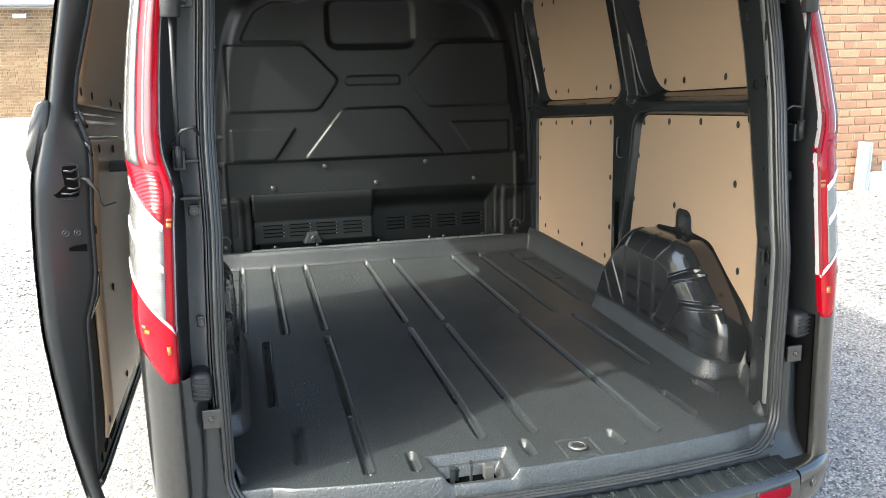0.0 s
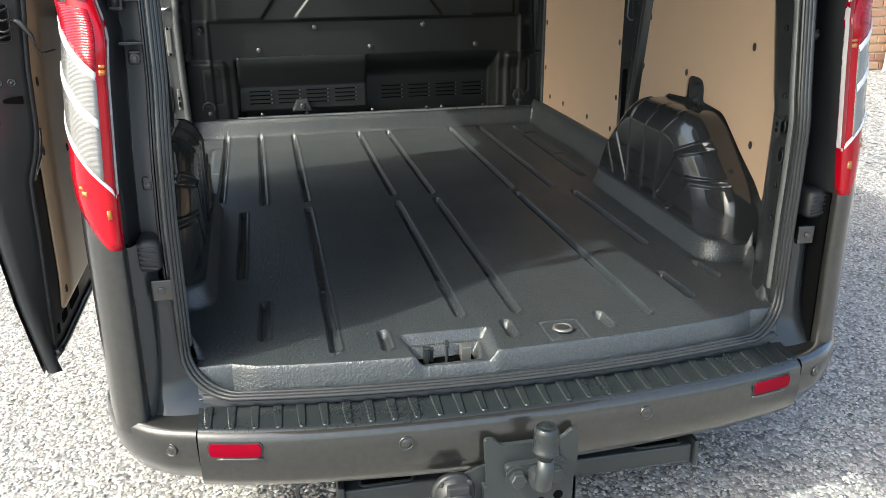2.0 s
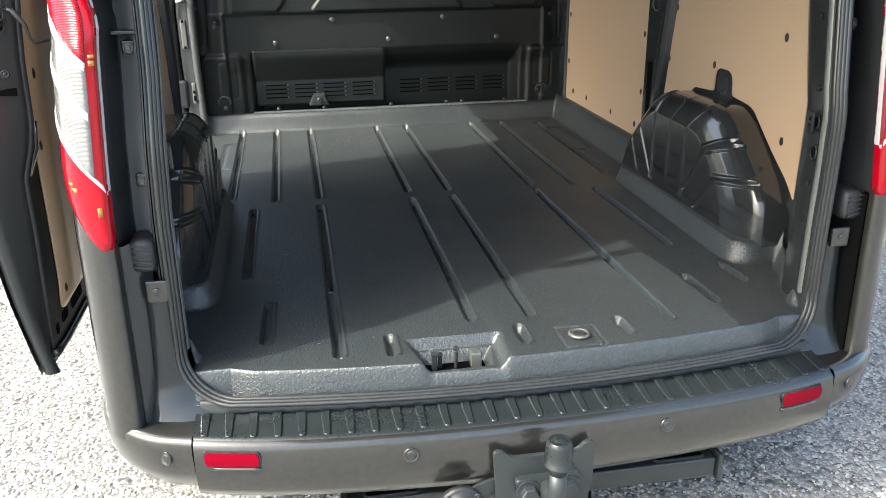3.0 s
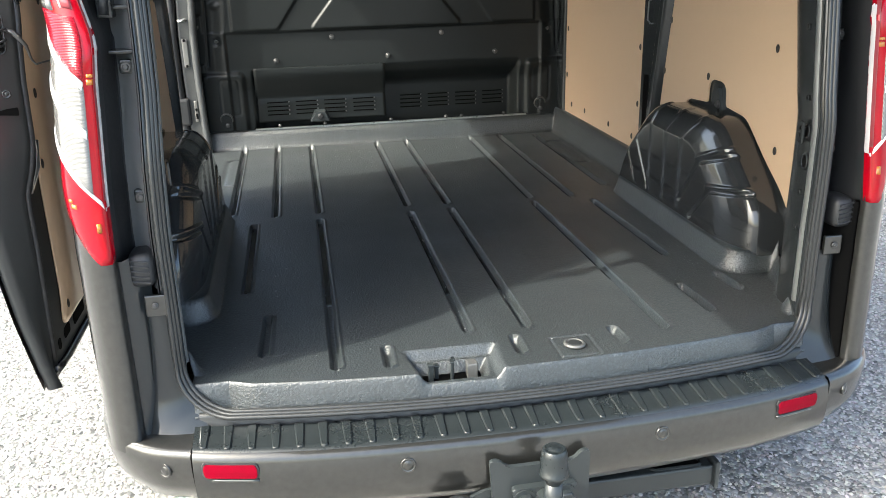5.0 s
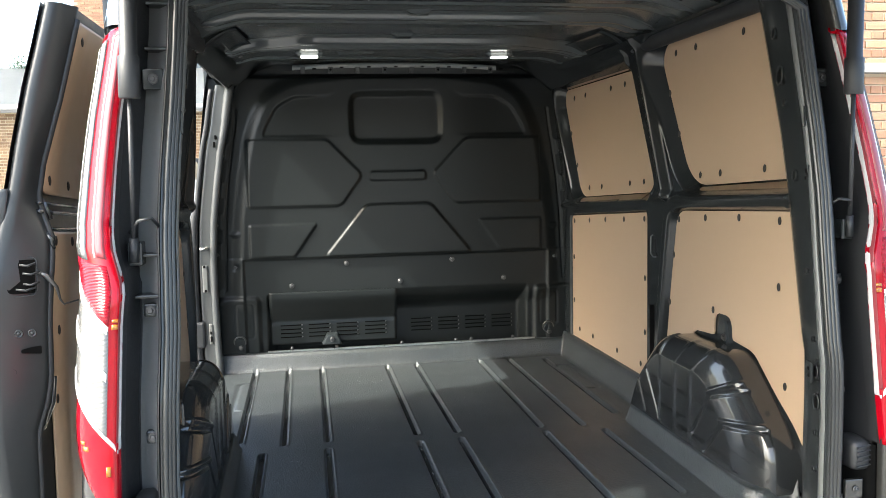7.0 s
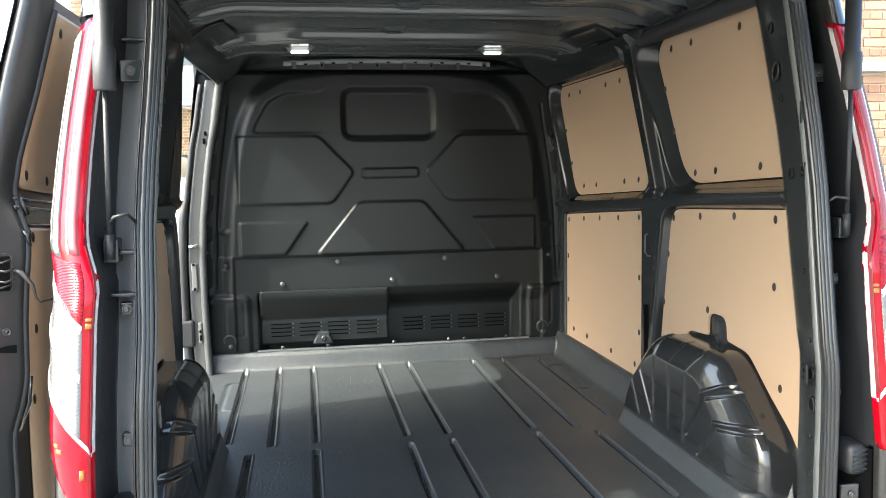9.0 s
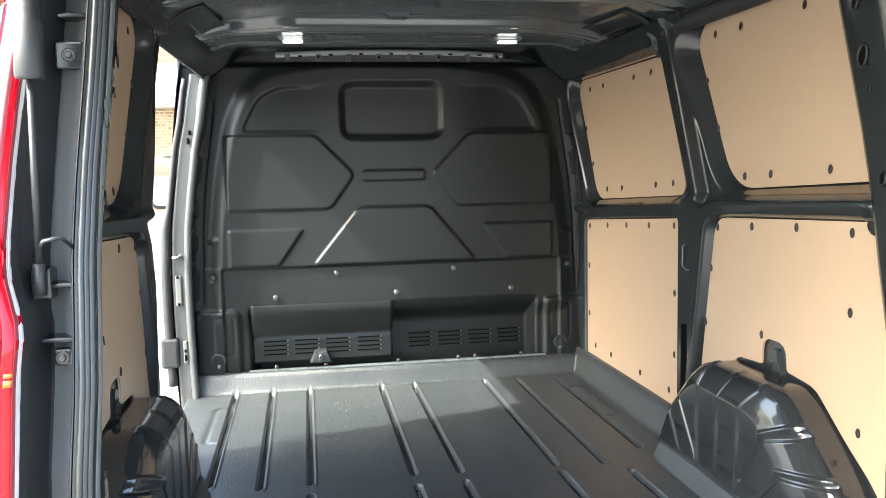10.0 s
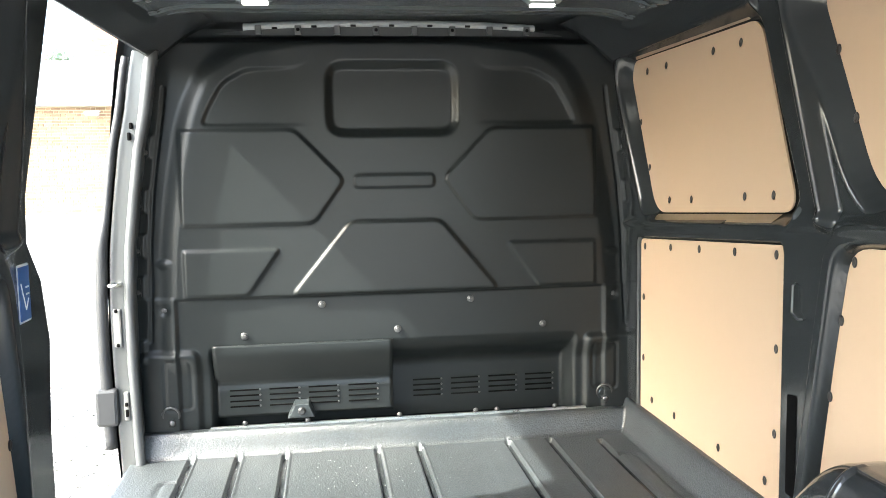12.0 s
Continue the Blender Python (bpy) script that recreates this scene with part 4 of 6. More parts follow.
bm = bmesh.new()
tube(bm, [(-post_x(z), 2.412, z) for z in zz], [0.017 + 0.004 * float(smooth01((z - 1.6) / 0.3)) for z in zz], 14)
part("door_seal", bm, LITSEAL, van, "rubber door seal, lightened for daylight from the side door", True)
bm = bmesh.new()
tube(bm, [(-post_x(z) - 0.084 - 0.008 * float(smooth01((1.42 - z) / 0.12)), 2.42, z) for z in np.linspace(0.62, 1.93, 40)], [0.012 + 0.008 * float(smooth01((1.42 - z) / 0.12)) for z in np.linspace(0.62, 1.93, 40)], 10)
part("outer_trim", bm, PLASTIC, van, "", True)
for zc, h, w, off in ((1.035, 0.13, 0.026, 0.040), (0.768, 0.10, 0.018, 0.027)):
    bm = bmesh.new()
    xi = float(post_x(zc))
    box(bm, -xi - off - w / 2, -xi - off + w / 2, 2.399, 2.416, zc - h / 2, zc + h / 2, 0.005)
    part("latch_plate", bm, DULL, post, "small grey latch plate")
for zc, h, off in ((0.978, 0.012, 0.040), (1.094, 0.012, 0.042), (0.775, 0.014, 0.027), (0.745, 0.026, 0.027), (1.705, 0.020, 0.032), (1.67, 0.026, 0.032)):
    xi = float(post_x(zc))
    bm = bmesh.new()
    box(bm, -xi - off - 0.005, -xi - off + 0.005, 2.394, 2.4085, zc - h / 2, zc + h / 2, 0.003)
    part("latch_slot", bm, HOLE, post)
bm = bmesh.new()
tube(bm, [(-0.955, 2.42, 1.182), (-0.955, 2.375, 1.182), (-0.932, 2.37, 1.182), (-0.928, 2.41, 1.182)], 0.007, 8)
part("striker", bm, STEEL, post, "", True)
# dark check arm under the front door
bm = bmesh.new()
box(bm, -1.03, -0.955, 2.395, 2.43, 0.70, 0.83, 0.012)
part("hinge_block", bm, PLASTIC, van)

# blue sticker on the pillar beside the side door
stick = bmesh.new()
prism(stick, fillet([(1.375, 1.235), (1.445, 1.235), (1.445, 1.36), (1.375, 1.36)], 0.004), "x", -0.886, -0.890)
stick_ob = part("sticker", stick, STICKW, van, "blue sticker with white print")
bm = bmesh.new()
prism(bm, fillet([(1.38, 1.24), (1.44, 1.24), (1.44, 1.355), (1.38, 1.355)], 0.003), "x", -0.8840, -0.8855)
part("sticker_face", bm, BLUE, stick_ob)
for a, b in (((1.388, 1.32), (1.412, 1.262)), ((1.412, 1.262), (1.428, 1.285))):
    bm = bmesh.new()
    tube(bm, [(-0.8837, a[0], a[1]), (-0.8837, b[0], b[1])], 0.0016, 6)
    part("print_bar", bm, STICKW, stick_ob)
for zc in (1.31, 1.295):
    bm = bmesh.new()
    box(bm, -0.884, -0.8832, 1.415, 1.434, zc - 0.002, zc + 0.002)
    part("print_bar", bm, STICKW, stick_ob)


# ---- roof ----
def roof():
    """Smooth inner roof sheet over two pressed cross bows and a broad rear panel."""
    u, v = np.linspace(-0.86, 0.86, 150), np.linspace(0.22, 2.56, 600)
    x, y = np.meshgrid(u, v)
    z = 2.066 - 0.10 * np.clip((np.abs(x) - 0.60) / 0.26, 0, 1) ** 2
    inner = smooth01((0.80 - np.abs(x)) / 0.08)
    sweep = 0.11 * smooth01((np.abs(x) - 0.40) / 0.24)
    waist = 0.045 * smooth01((np.abs(x) - 0.42) / 0.2)
    bows = ((0.26, 0.40, 0.035, 0, 0), (0.62, 0.74, 0.02, 0, 0), (0.88, 1.03, 0.018, 0, 0), (1.205, 1.325, 0.026, 0, 0), (1.69, 1.843, 0.036, 1, 1), (2.10, 2.17, 0.006, 0, 0))
    for y0, y1, drop, s1, s2 in bows:
        a, b = y0 + sweep * s1, y1 + (sweep - waist) * s2
        z -= drop * smooth01((y - a) / 0.016) * smooth01((b - y) / 0.016) * inner
        z += 0.35 * drop * smooth01((y - a - 0.032) / 0.02) * smooth01((b - 0.032 - y) / 0.02) * inner
        for e in (a - 0.006, b + 0.006):
            z -= 0.0035 * smooth01(1.4 * (1 - np.abs(y - e) / 0.008)) * inner
    # level front panel that carries the lamps
    z -= 0.030 * smooth01((y - 1.858 - sweep + waist) / 0.016) * inner * (1 - smooth01((y - 2.2) / 0.16))
    z -= 0.014 * smooth01((0.062 - np.abs(np.abs(x + 0.008) - 0.414)) / 0.016) * smooth01((0.036 - np.abs(y - 1.998)) / 0.014)
    # hanger pockets in the middle of the bows
    for yc, h in ((1.66, 0.028), (1.185, 0.020)):
        pocket = np.minimum(0.040 - np.abs(x + 0.06), h - np.abs(y - yc))
        z -= 0.012 * smooth01((pocket + 0.002) / 0.008)
    # round dimples and short pressed beads
    for px, py in ((-0.60, 1.50), (0.56, 1.52), (-0.3, 1.93), (0.07, 1.95), (-0.02, 1.42), (0.30, 1.50), (-0.2, 0.80), (0.35, 0.80)):
        z += 0.004 * smooth01(1.5 - np.hypot(x - px, y - py) / 0.008)
    for x0, x1, yc in ((-0.30, -0.15, 1.965), (0.12, 0.30, 1.95), (-0.52, -0.36, 1.12), (0.34, 0.5, 1.12)):
        z -= 0.004 * smooth01(1.3 * (1 - np.hypot(np.clip(np.maximum(x0 - x, x - x1), 0, None), y - yc) / 0.009))
    return sheet("roof_lining", x, y, z, ROOFP, van, "glossy dark inner roof with pressed cross bows", flip=True)


roof()
for s in (1, -1):
    bm = bmesh.new()
    ys = np.linspace(0.28, 1.62, 40)
    tube(bm, [(s * (0.815 - 0.12 * float(smooth01((y - 1.95) / 0.5))), y, 1.985 - 0.012 * float(smooth01((y - 2.0) / 0.5))) for y in ys], [0.008 + 0.022 * float(smooth01((1.62 - y) / 0.3)) for y in ys], 14, flat=1.2)
    part("roof_rail", bm, PLASTIC, van, "black padded roof side rail", True)
    # moulded front corner of the roof with its long pressed bead
    cu, cv = np.meshgrid(np.linspace(0, 1, 26), np.linspace(0, 1, 30))
    cy = 1.46 + cu * 1.04
    cx = 0.845 - 0.045 * cu - (0.16 + 0.05 * cu) * cv
    cz = 1.945 + 0.105 * np.sin(cv * 1.5) - 0.02 * cu * (1 - cv) + 0.012 * smooth01(1.4 * (1 - np.hypot((cv - 0.45) * 0.2, np.clip(np.abs(cu - 0.4) - 0.25, 0, None) * 1.0) / 0.022))
    sheet("roof_corner", s * cx, cy, cz, PAINT, van, "dark pressed front corner of the roof", flip=s < 0, thick=0.003)
    bm = bmesh.new()
    lathe(bm, [(0.011, 0), (0.010, 0.004), (0.006, 0.006)], 12, pose(s * 0.71, 1.965, 2.022, 180, 0, 0))
    part("bow_screw", bm, BOLTM, van, "", True)
# pale sheet-metal header over the bulkhead: bowed strip, darker web below it with tabs and holes
hx = np.linspace(-0.50, 0.50, 40)
top_z = lambda x: 2.054 - 0.014 * (np.abs(x) / 0.5) ** 2.5
rows = [[(x, 2.452, top_z(x) + 0.004) for x in hx], [(x, 2.440, top_z(x)) for x in hx], [(x, 2.436, top_z(x) - 0.010) for x in hx], [(x, 2.438, top_z(x) - 0.018) for x in hx], [(x, 2.452, top_z(x) - 0.020) for x in hx]]
header_ob = part("roof_header", solid_of(rows, bmesh.new()), HEADER, van, "pale bare metal header strip with clip tabs", True)
wx = np.linspace(-0.60, 0.60, 30)
rows = [[(x, 2.450, 2.038 - 0.03 * (abs(x) / 0.6) ** 3) for x in wx], [(x, 2.446, 2.02 - 0.015 * (abs(x) / 0.6) ** 2) for x in wx], [(x, 2.444, 2.004) for x in wx]]
part("header_web", solid_of(rows, bmesh.new()), SHUT, header_ob, "grey web under the header strip", True)
for k, px in enumerate(np.linspace(-0.45, 0.47, 8)):
    bm = bmesh.new()
    box(bm, px - 0.011, px + 0.011, 2.430, 2.444, 2.006, 2.036, 0.003)
    part("header_tab", bm, SHUT, header_ob)
    bm = bmesh.new()
    box(bm, px + 0.045, px + 0.063, 2.432, 2.438, top_z(px) - 0.020, top_z(px) - 0.013, 0.001)
    part("header_hole", bm, HOLE, header_ob)
    if k % 2:
        bm = bmesh.new()
        lathe(bm, [(0.006, 0), (0.005, 0.003)], 10, Matrix.Translation((px, 2.430, 2.022)) @ FACE_BACK)
        part("header_clip", bm, HOLE, header_ob)
# load bay lamps, set into the roof
for px, py in ((-0.422, 2.0), (0.405, 1.998)):
    bm = bmesh.new()
    box(bm, px - 0.041, px + 0.041, py - 0.030, py + 0.012, 2.0225, 2.04, 0.004)
    lamp = part("load_lamp", bm, PLASTIC, van, "lit white load bay lamp")
    bm = bmesh.new()
    box(bm, px - 0.036, px + 0.036, py - 0.036, py - 0.008, 2.0155, 2.0235, 0.003)
    part("diffuser", bm, LED, lamp, "glowing diffuser")

# ---- rear end ----
LEVELS = np.concatenate([np.linspace(0.44, 1.0, 24), np.linspace(1.03, 2.06, 42)])


def skin(s, plan, levels, lo=0.0):
    """Rows of a wall from a plan line (x, y) carried up with the body's lean and rake."""
    return [[(s * (x - float(lean(z))), y + float(rake(z)), z) for x, y in plan] for z in levels]


def lamp_edge(z):
    return curve_at(z, [(0.40, 0.834), (0.86, 0.830), (1.0, 0.829), (1.20, 0.818), (1.29, 0.815), (1.32, 0.820), (1.385, 0.843), (1.43, 0.848), (1.55, 0.841), (1.65, 0.832), (1.80, 0.812), (2.06, 0.775)])


def lamp_depth(z):
    return curve_at(z, [(0.40, 0.0), (0.88, 0.01), (1.0, 0.03), (1.28, 0.05), (1.45, 0.10), (1.65, 0.15), (1.85, 0.195), (2.06, 0.24)])


LAMP_PLAN = [(0.0, 0.02), (0.004, -0.002), (0.022, -0.006), (0.043, 0.0), (0.062, 0.014), (0.079, 0.036), (0.093, 0.066), (0.103, 0.105), (0.109, 0.15)]


def lamp_point(s, u, z, lift=0.0):
    f = min(max(u, 0), 0.9999) * (len(LAMP_PLAN) - 1)
    a, b = LAMP_PLAN[int(f)], LAMP_PLAN[int(f) + 1]
    t = f - int(f)
    x, y = a[0] + (b[0] - a[0]) * t, a[1] + (b[1] - a[1]) * t
    nx, ny = math.sin(u * 1.45) * lift, -math.cos(u * 1.45) * lift
    squeeze = float(curve_at(z, [(0.9, 0.94), (1.02, 1.03), (1.3, 1.0), (1.40, 0.86), (1.85, 0.74)]))
    low = min(1.0, 0.86 + max(0, z - 0.875) * 1.5)
    aside = 0.0 if s > 0 else float(curve_at(z, [(1.22, 0.015), (1.42, 0.0)]))
    return (s * (float(lamp_edge(z)) + aside + (x * squeeze + nx) * low), float(lamp_depth(z)) + y + ny, z)


for s in (1, -1):
    # inner pillar face between the ply and the door seal
    plan = [(0.915, 0.44), (0.885, 0.40), (0.862, 0.372), (0.835, 0.30), (0.80, 0.262), (0.778, 0.238), (0.768, 0.225), (0.760, 0.207), (0.748, 0.155), (0.741, 0.125), (0.737, 0.10), (0.736, 0.085), (0.74, 0.07), (0.765, 0.066)]
    lift = lambda y: 0.06 * min(1, max(0, (y - 0.06) / 0.09))
    rows = [[(s * (x - frame_lean(s, z) * min(1, max(0, (0.86 - x) / 0.1))), y + float(rake(z)) * (1 - max(0, y - 0.23) / 0.21) + lift(y) * max(0, z - 1.05) * (y < 0.4), z) for x, y in plan] for z in LEVELS if z > 0.52]
    pil = part("rear_pillar", solid_of(rows, bmesh.new()), PAINT, van, "glossy dark rear pillar with punched holes", True)
    # punched holes and a spring nut on the pillar face
    for z, f, r in ((1.023, 0.25, 0.013), (0.95, 0.22, 0.016), (1.10, 0.25, 0.006), (0.87, 0.3, 0.006), (0.78, 0.28, 0.006), (1.26, 0.25, 0.006), (1.494, 0.45, 0.012), (1.75, 0.45, 0.02), (1.86, 0.4, 0.012), (1.68, 0.45, 0.008)):
        a, b = np.array((0.760, 0.207)), np.array((0.739, 0.11))
        c = b + (a - b) * f * 1.1
        bm = bmesh.new()
        lathe(bm, [(r * 1.35, 0), (r * 1.25, 0.0025), (r, 0.0025), (r * 0.9, 0.0005)], 16)
        rim = part("hole_rim", bm, PAINT, pil, "", True)
        m = Matrix.Translation((s * (c[0] - frame_lean(s, z)) - s * 0.003, c[1] + float(rake(z)) + 0.05 * max(0, z - 1.05), z)) @ Matrix(((0, 0, -s * 0.9, 0), (s, 0, -0.43, 0), (0, 1, 0, 0), (0, 0, 0, 1)))
        q = Vector((-s * 0.967, 0.25, 0.04)).to_track_quat("Z", "Y").to_matrix().to_4x4()
        rim.matrix_local = Matrix.Translation(m.translation) @ q
        bm = bmesh.new()
        lathe(bm, [(r, 0.0008), (r * 0.9, 0.0012)], 14)
        dk = part("hole", bm, HOLE, pil)
        dk.matrix_local = Matrix.Translation(m.translation) @ q
    # riveted tabs on the pillar
    for z in (1.638, 1.496, 1.02):
        q = Vector((-s * 0.967, 0.25, 0.0)).to_track_quat("Z", "Y").to_matrix().to_4x4()
        y = 0.15 + float(rake(z)) * 0.62
        x = 0.748 - frame_lean(s, z) + (0.0 if z > 1.3 else -0.004)
        bm = bmesh.new()
        prism(bm, fillet([(-0.018, -0.026), (0.018, -0.026), (0.018, 0.026), (-0.018, 0.026)], 0.006), "z", 0.008, 0.0125, 0.0015)
        tab = part("pillar_tab", bm, PAINT, pil, "dark riveted tab")
        tab.matrix_local = Matrix.Translation((s * x, y, z)) @ q
        for k in (-0.007, 0.009):
            bm = bmesh.new()
            lathe(bm, [(0.0055, 0.0127), (0.005, 0.0131)], 12, pose(0.002, k, 0))
            part("hole", bm, HOLE, tab)
    # flange edge, its sky-lit look put into the colour
    bm = bmesh.new()
    solid_of([[(s * (a - frame_lean(s, z)), b + float(rake(z)), z) for a, b in ((0.7385, 0.115), (0.7325, 0.104), (0.7320, 0.098), (0.7400, 0.086), (0.7425, 0.088))] for z in np.linspace(0.60, 1.95, 50)], bm)
    part("flange_edge", bm, FLANGE, pil, "flange edge, lightened for the sky light on it", True)
    # gutter from the seal out to the lamp, deep above, filled by a body panel below
    gut = fillet([(0.765, 0.064), (0.772, 0.085), (0.778, 0.135), (0.790, 0.15), (0.818, 0.15), (0.824, 0.14)], 0.012, 4)
    rows = []
    for z in LEVELS:
        if z > 0.46:
            e = lamp_point(s, 0.0, max(z, 0.99), -0.007)
            rows.append([(s * (x - frame_lean(s, z)), y + float(rake(z)), z) for x, y in gut] + [(e[0], max(0.1, e[1] + 0.03), z), (e[0], e[1] - 0.0, z)])
    part("gutter", solid_of(rows, bmesh.new()), PLASTIC, van, "", True)
    # gutter flange: lit colour on the left, plain dark paint on the shaded right
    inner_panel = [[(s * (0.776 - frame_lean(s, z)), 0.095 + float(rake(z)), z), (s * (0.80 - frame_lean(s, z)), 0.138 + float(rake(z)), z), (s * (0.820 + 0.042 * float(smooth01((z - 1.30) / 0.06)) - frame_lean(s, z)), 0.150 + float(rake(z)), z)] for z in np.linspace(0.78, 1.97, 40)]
    part("gutter_panel", solid_of(inner_panel, bmesh.new()), LITGUT if s < 0 else PAINT, van, "painted gutter flange", True)
    for z in (1.275, 1.36, 1.80, 1.90) if s < 0 else ():
        bm = bmesh.new()
        box(bm, s * (0.772 - frame_lean(s, z)), s * (0.822 - frame_lean(s, z)), 0.09 + float(rake(z)), 0.135 + float(rake(z)), z - 0.004, z + 0.004, 0.003)
        part("gutter_ledge", bm, PAINT, van)
    # corner panel under the gutter, flaring out to the bumper
    rows = []
    for z in np.linspace(0.455, 0.745, 14):
        f = (0.745 - z) / 0.29
        x0, x1 = 0.757 - 0.055 * f ** 3, (0.804 if s < 0 else 0.806) + 0.03 * f ** 2
        flare = 0.05 * max(0.0, (f - 0.6) / 0.4) ** 2
        row = [(s * (x0 + (x1 - x0) * t) + (0.0 if f > 0.9 else -0.006), 0.068 - 0.006 * math.sin(t * 3.1) - flare * (0.5 + 0.5 * math.cos(t * 0.9)), z) for t in np.linspace(0, 1, 7)]
        row.append((row[-1][0] + s * 0.004, row[-1][1] + 0.035, z))
        rows.append(row)
    part("lower_corner_panel", solid_of(rows, bmesh.new()), PAINT, van, "dark painted corner panel over the bumper", True)
    # painted filler between the corner panel and the quarter, under the lamp
    rows = []
    for z in np.linspace(0.455, 0.868, 10):
        e = lamp_point(s, 0.02, max(z, 0.99), -0.004)
        deep = 0.085 if s < 0 else 0.085 + 0.05 * float(smooth01((z - 0.47) / 0.06))
        rows.append([(s * 0.795, deep, z), (s * 0.812, deep - 0.007, z), (e[0] - s * 0.006, e[1] - float(lamp_depth(0.99)) + float(lamp_depth(z)) + 0.006, z), (e[0] + s * 0.012, e[1] - float(lamp_depth(0.99)) + float(lamp_depth(z)) + 0.02, z)])
    # right filler in flat black, standing for the shade in the gap
    part("corner_filler", solid_of(rows, bmesh.new()), PAINT if s < 0 else HOLE, van, "filler under the rear lamp, shade-black on the right", True)
    # outer quarter, following the lamp's surface and running forward into the side
    rows = []
    for z in LEVELS:
        inx = float(curve_at(z, [(0.44, 0.012), (0.65, 0.0), (1.0, -0.004), (1.2, 0.0), (1.45, 0.016), (1.7, 0.035), (1.9, 0.06), (2.06, 0.09)]))
        row = [lamp_point(s, u, max(z, 0.99), -0.007) for u in np.linspace(0, 1, 14)]
        if z < 0.99:
            row = [(p[0], p[1] - float(lamp_depth(0.99)) + float(lamp_depth(z)), z) for p in row]
        ex, ey = abs(row[-1][0]), row[-1][1]
        for t in (0.15, 0.35, 0.6, 1.0):
            row.append((s * (ex + (0.975 - inx - ex) * min(1, t * 1.6)), ey + (1.44 - ey) * t, z))
        rows.append(row)
    rows.append([(s * (abs(p[0]) - 0.06), p[1], 2.09) for p in rows[-1]])
    part("rear_quarter", solid_of(rows, bmesh.new()), BODY, van, "dark grey metallic rear quarter", True)
    # body side in front of the sliding door opening or along the whole far side
    rows = []
    y_from = 1.44 if s > 0 else 2.43
    for z in LEVELS:
        inx = float(curve_at(z, [(0.44, 0.012), (0.65, 0.0), (1.0, -0.004), (1.2, 0.0), (1.45, 0.016), (1.7, 0.035), (1.9, 0.06), (2.06, 0.09)]))
        rows.append([(s * (0.975 - inx), y, z) for y in np.linspace(y_from, 3.75, 8)])
    rows.append([(s * (abs(p[0]) - 0.08), p[1], 2.085) for p in rows[-1]])
    part("body_side", solid_of(rows, bmesh.new()), BODY, van, "", True)

# door seal: ribbed rubber round the whole rear opening
for k in range(3):
    o = 0.0066 * k
    hw = 0.739 + o
    path = []
    for x in np.linspace(-hw + 0.09, hw - 0.09, 30):
        path.append((x, float(rear_line(x)) - 0.018 - 0.008 * k, 0.508 - 0.5 * o))
    for t in np.linspace(0, 1, 10)[1:]:
        a = t * math.pi / 2
        x, z = hw - 0.09 + 0.102 * math.sin(a), 0.508 - 0.5 * o + 0.10 * (1 - math.cos(a))
        path.append((x, float(rear_line(x)) - 0.018 * (1 - t) - 0.008 * k * (1 - t) - 0.006 * k * t + 0.02 * t, z))
    side = [(hw - float(lean(z)), 0.064 - 0.004 * k + float(rake(z)), z) for z in np.linspace(0.63, 1.90, 30)]
    top = [(x, 0.062 - 0.006 * k + float(rake(1.985)), 1.985 + o) for x in np.linspace(0.60, -0.60, 12)]
    left = [(-p[0] + float(sway(-1, p[2])), p[1], p[2]) for p in side[::-1]]
    side = [(p[0] + float(sway(1, p[2])), p[1], p[2]) for p in side]
    corner = [(-p[0], p[1], p[2]) for p in path[30:][::-1]]
    right = path + side + top
    bm = bmesh.new()
    tube(bm, [(x - 0.016 * float(smooth01((x - 0.35) / 0.3)) * (z < 0.625), y, z) for x, y, z in right + left + corner], 0.0056, 8, True)
    part("door_seal", bm, RUBBER, van, "ribbed black rubber seal round the rear opening", True)

# sill between seal and step
bx = np.linspace(-0.728, 0.728, 60)
rows = [[(x, float(rear_line(x)) + a, b) for x in bx] for a, b in ((0.04, 0.50), (-0.004, 0.497), (-0.010, 0.488), (-0.012, 0.37), (-0.07, 0.36))]
part("sill", solid_of(rows, bmesh.new()), RUBBER, van, "", True)


def step_front(x):
    q = np.clip(np.abs(x) / 0.74, 0, 1.2)
    return -0.138 + 0.05 * q ** 2 + 0.022 * q ** 6


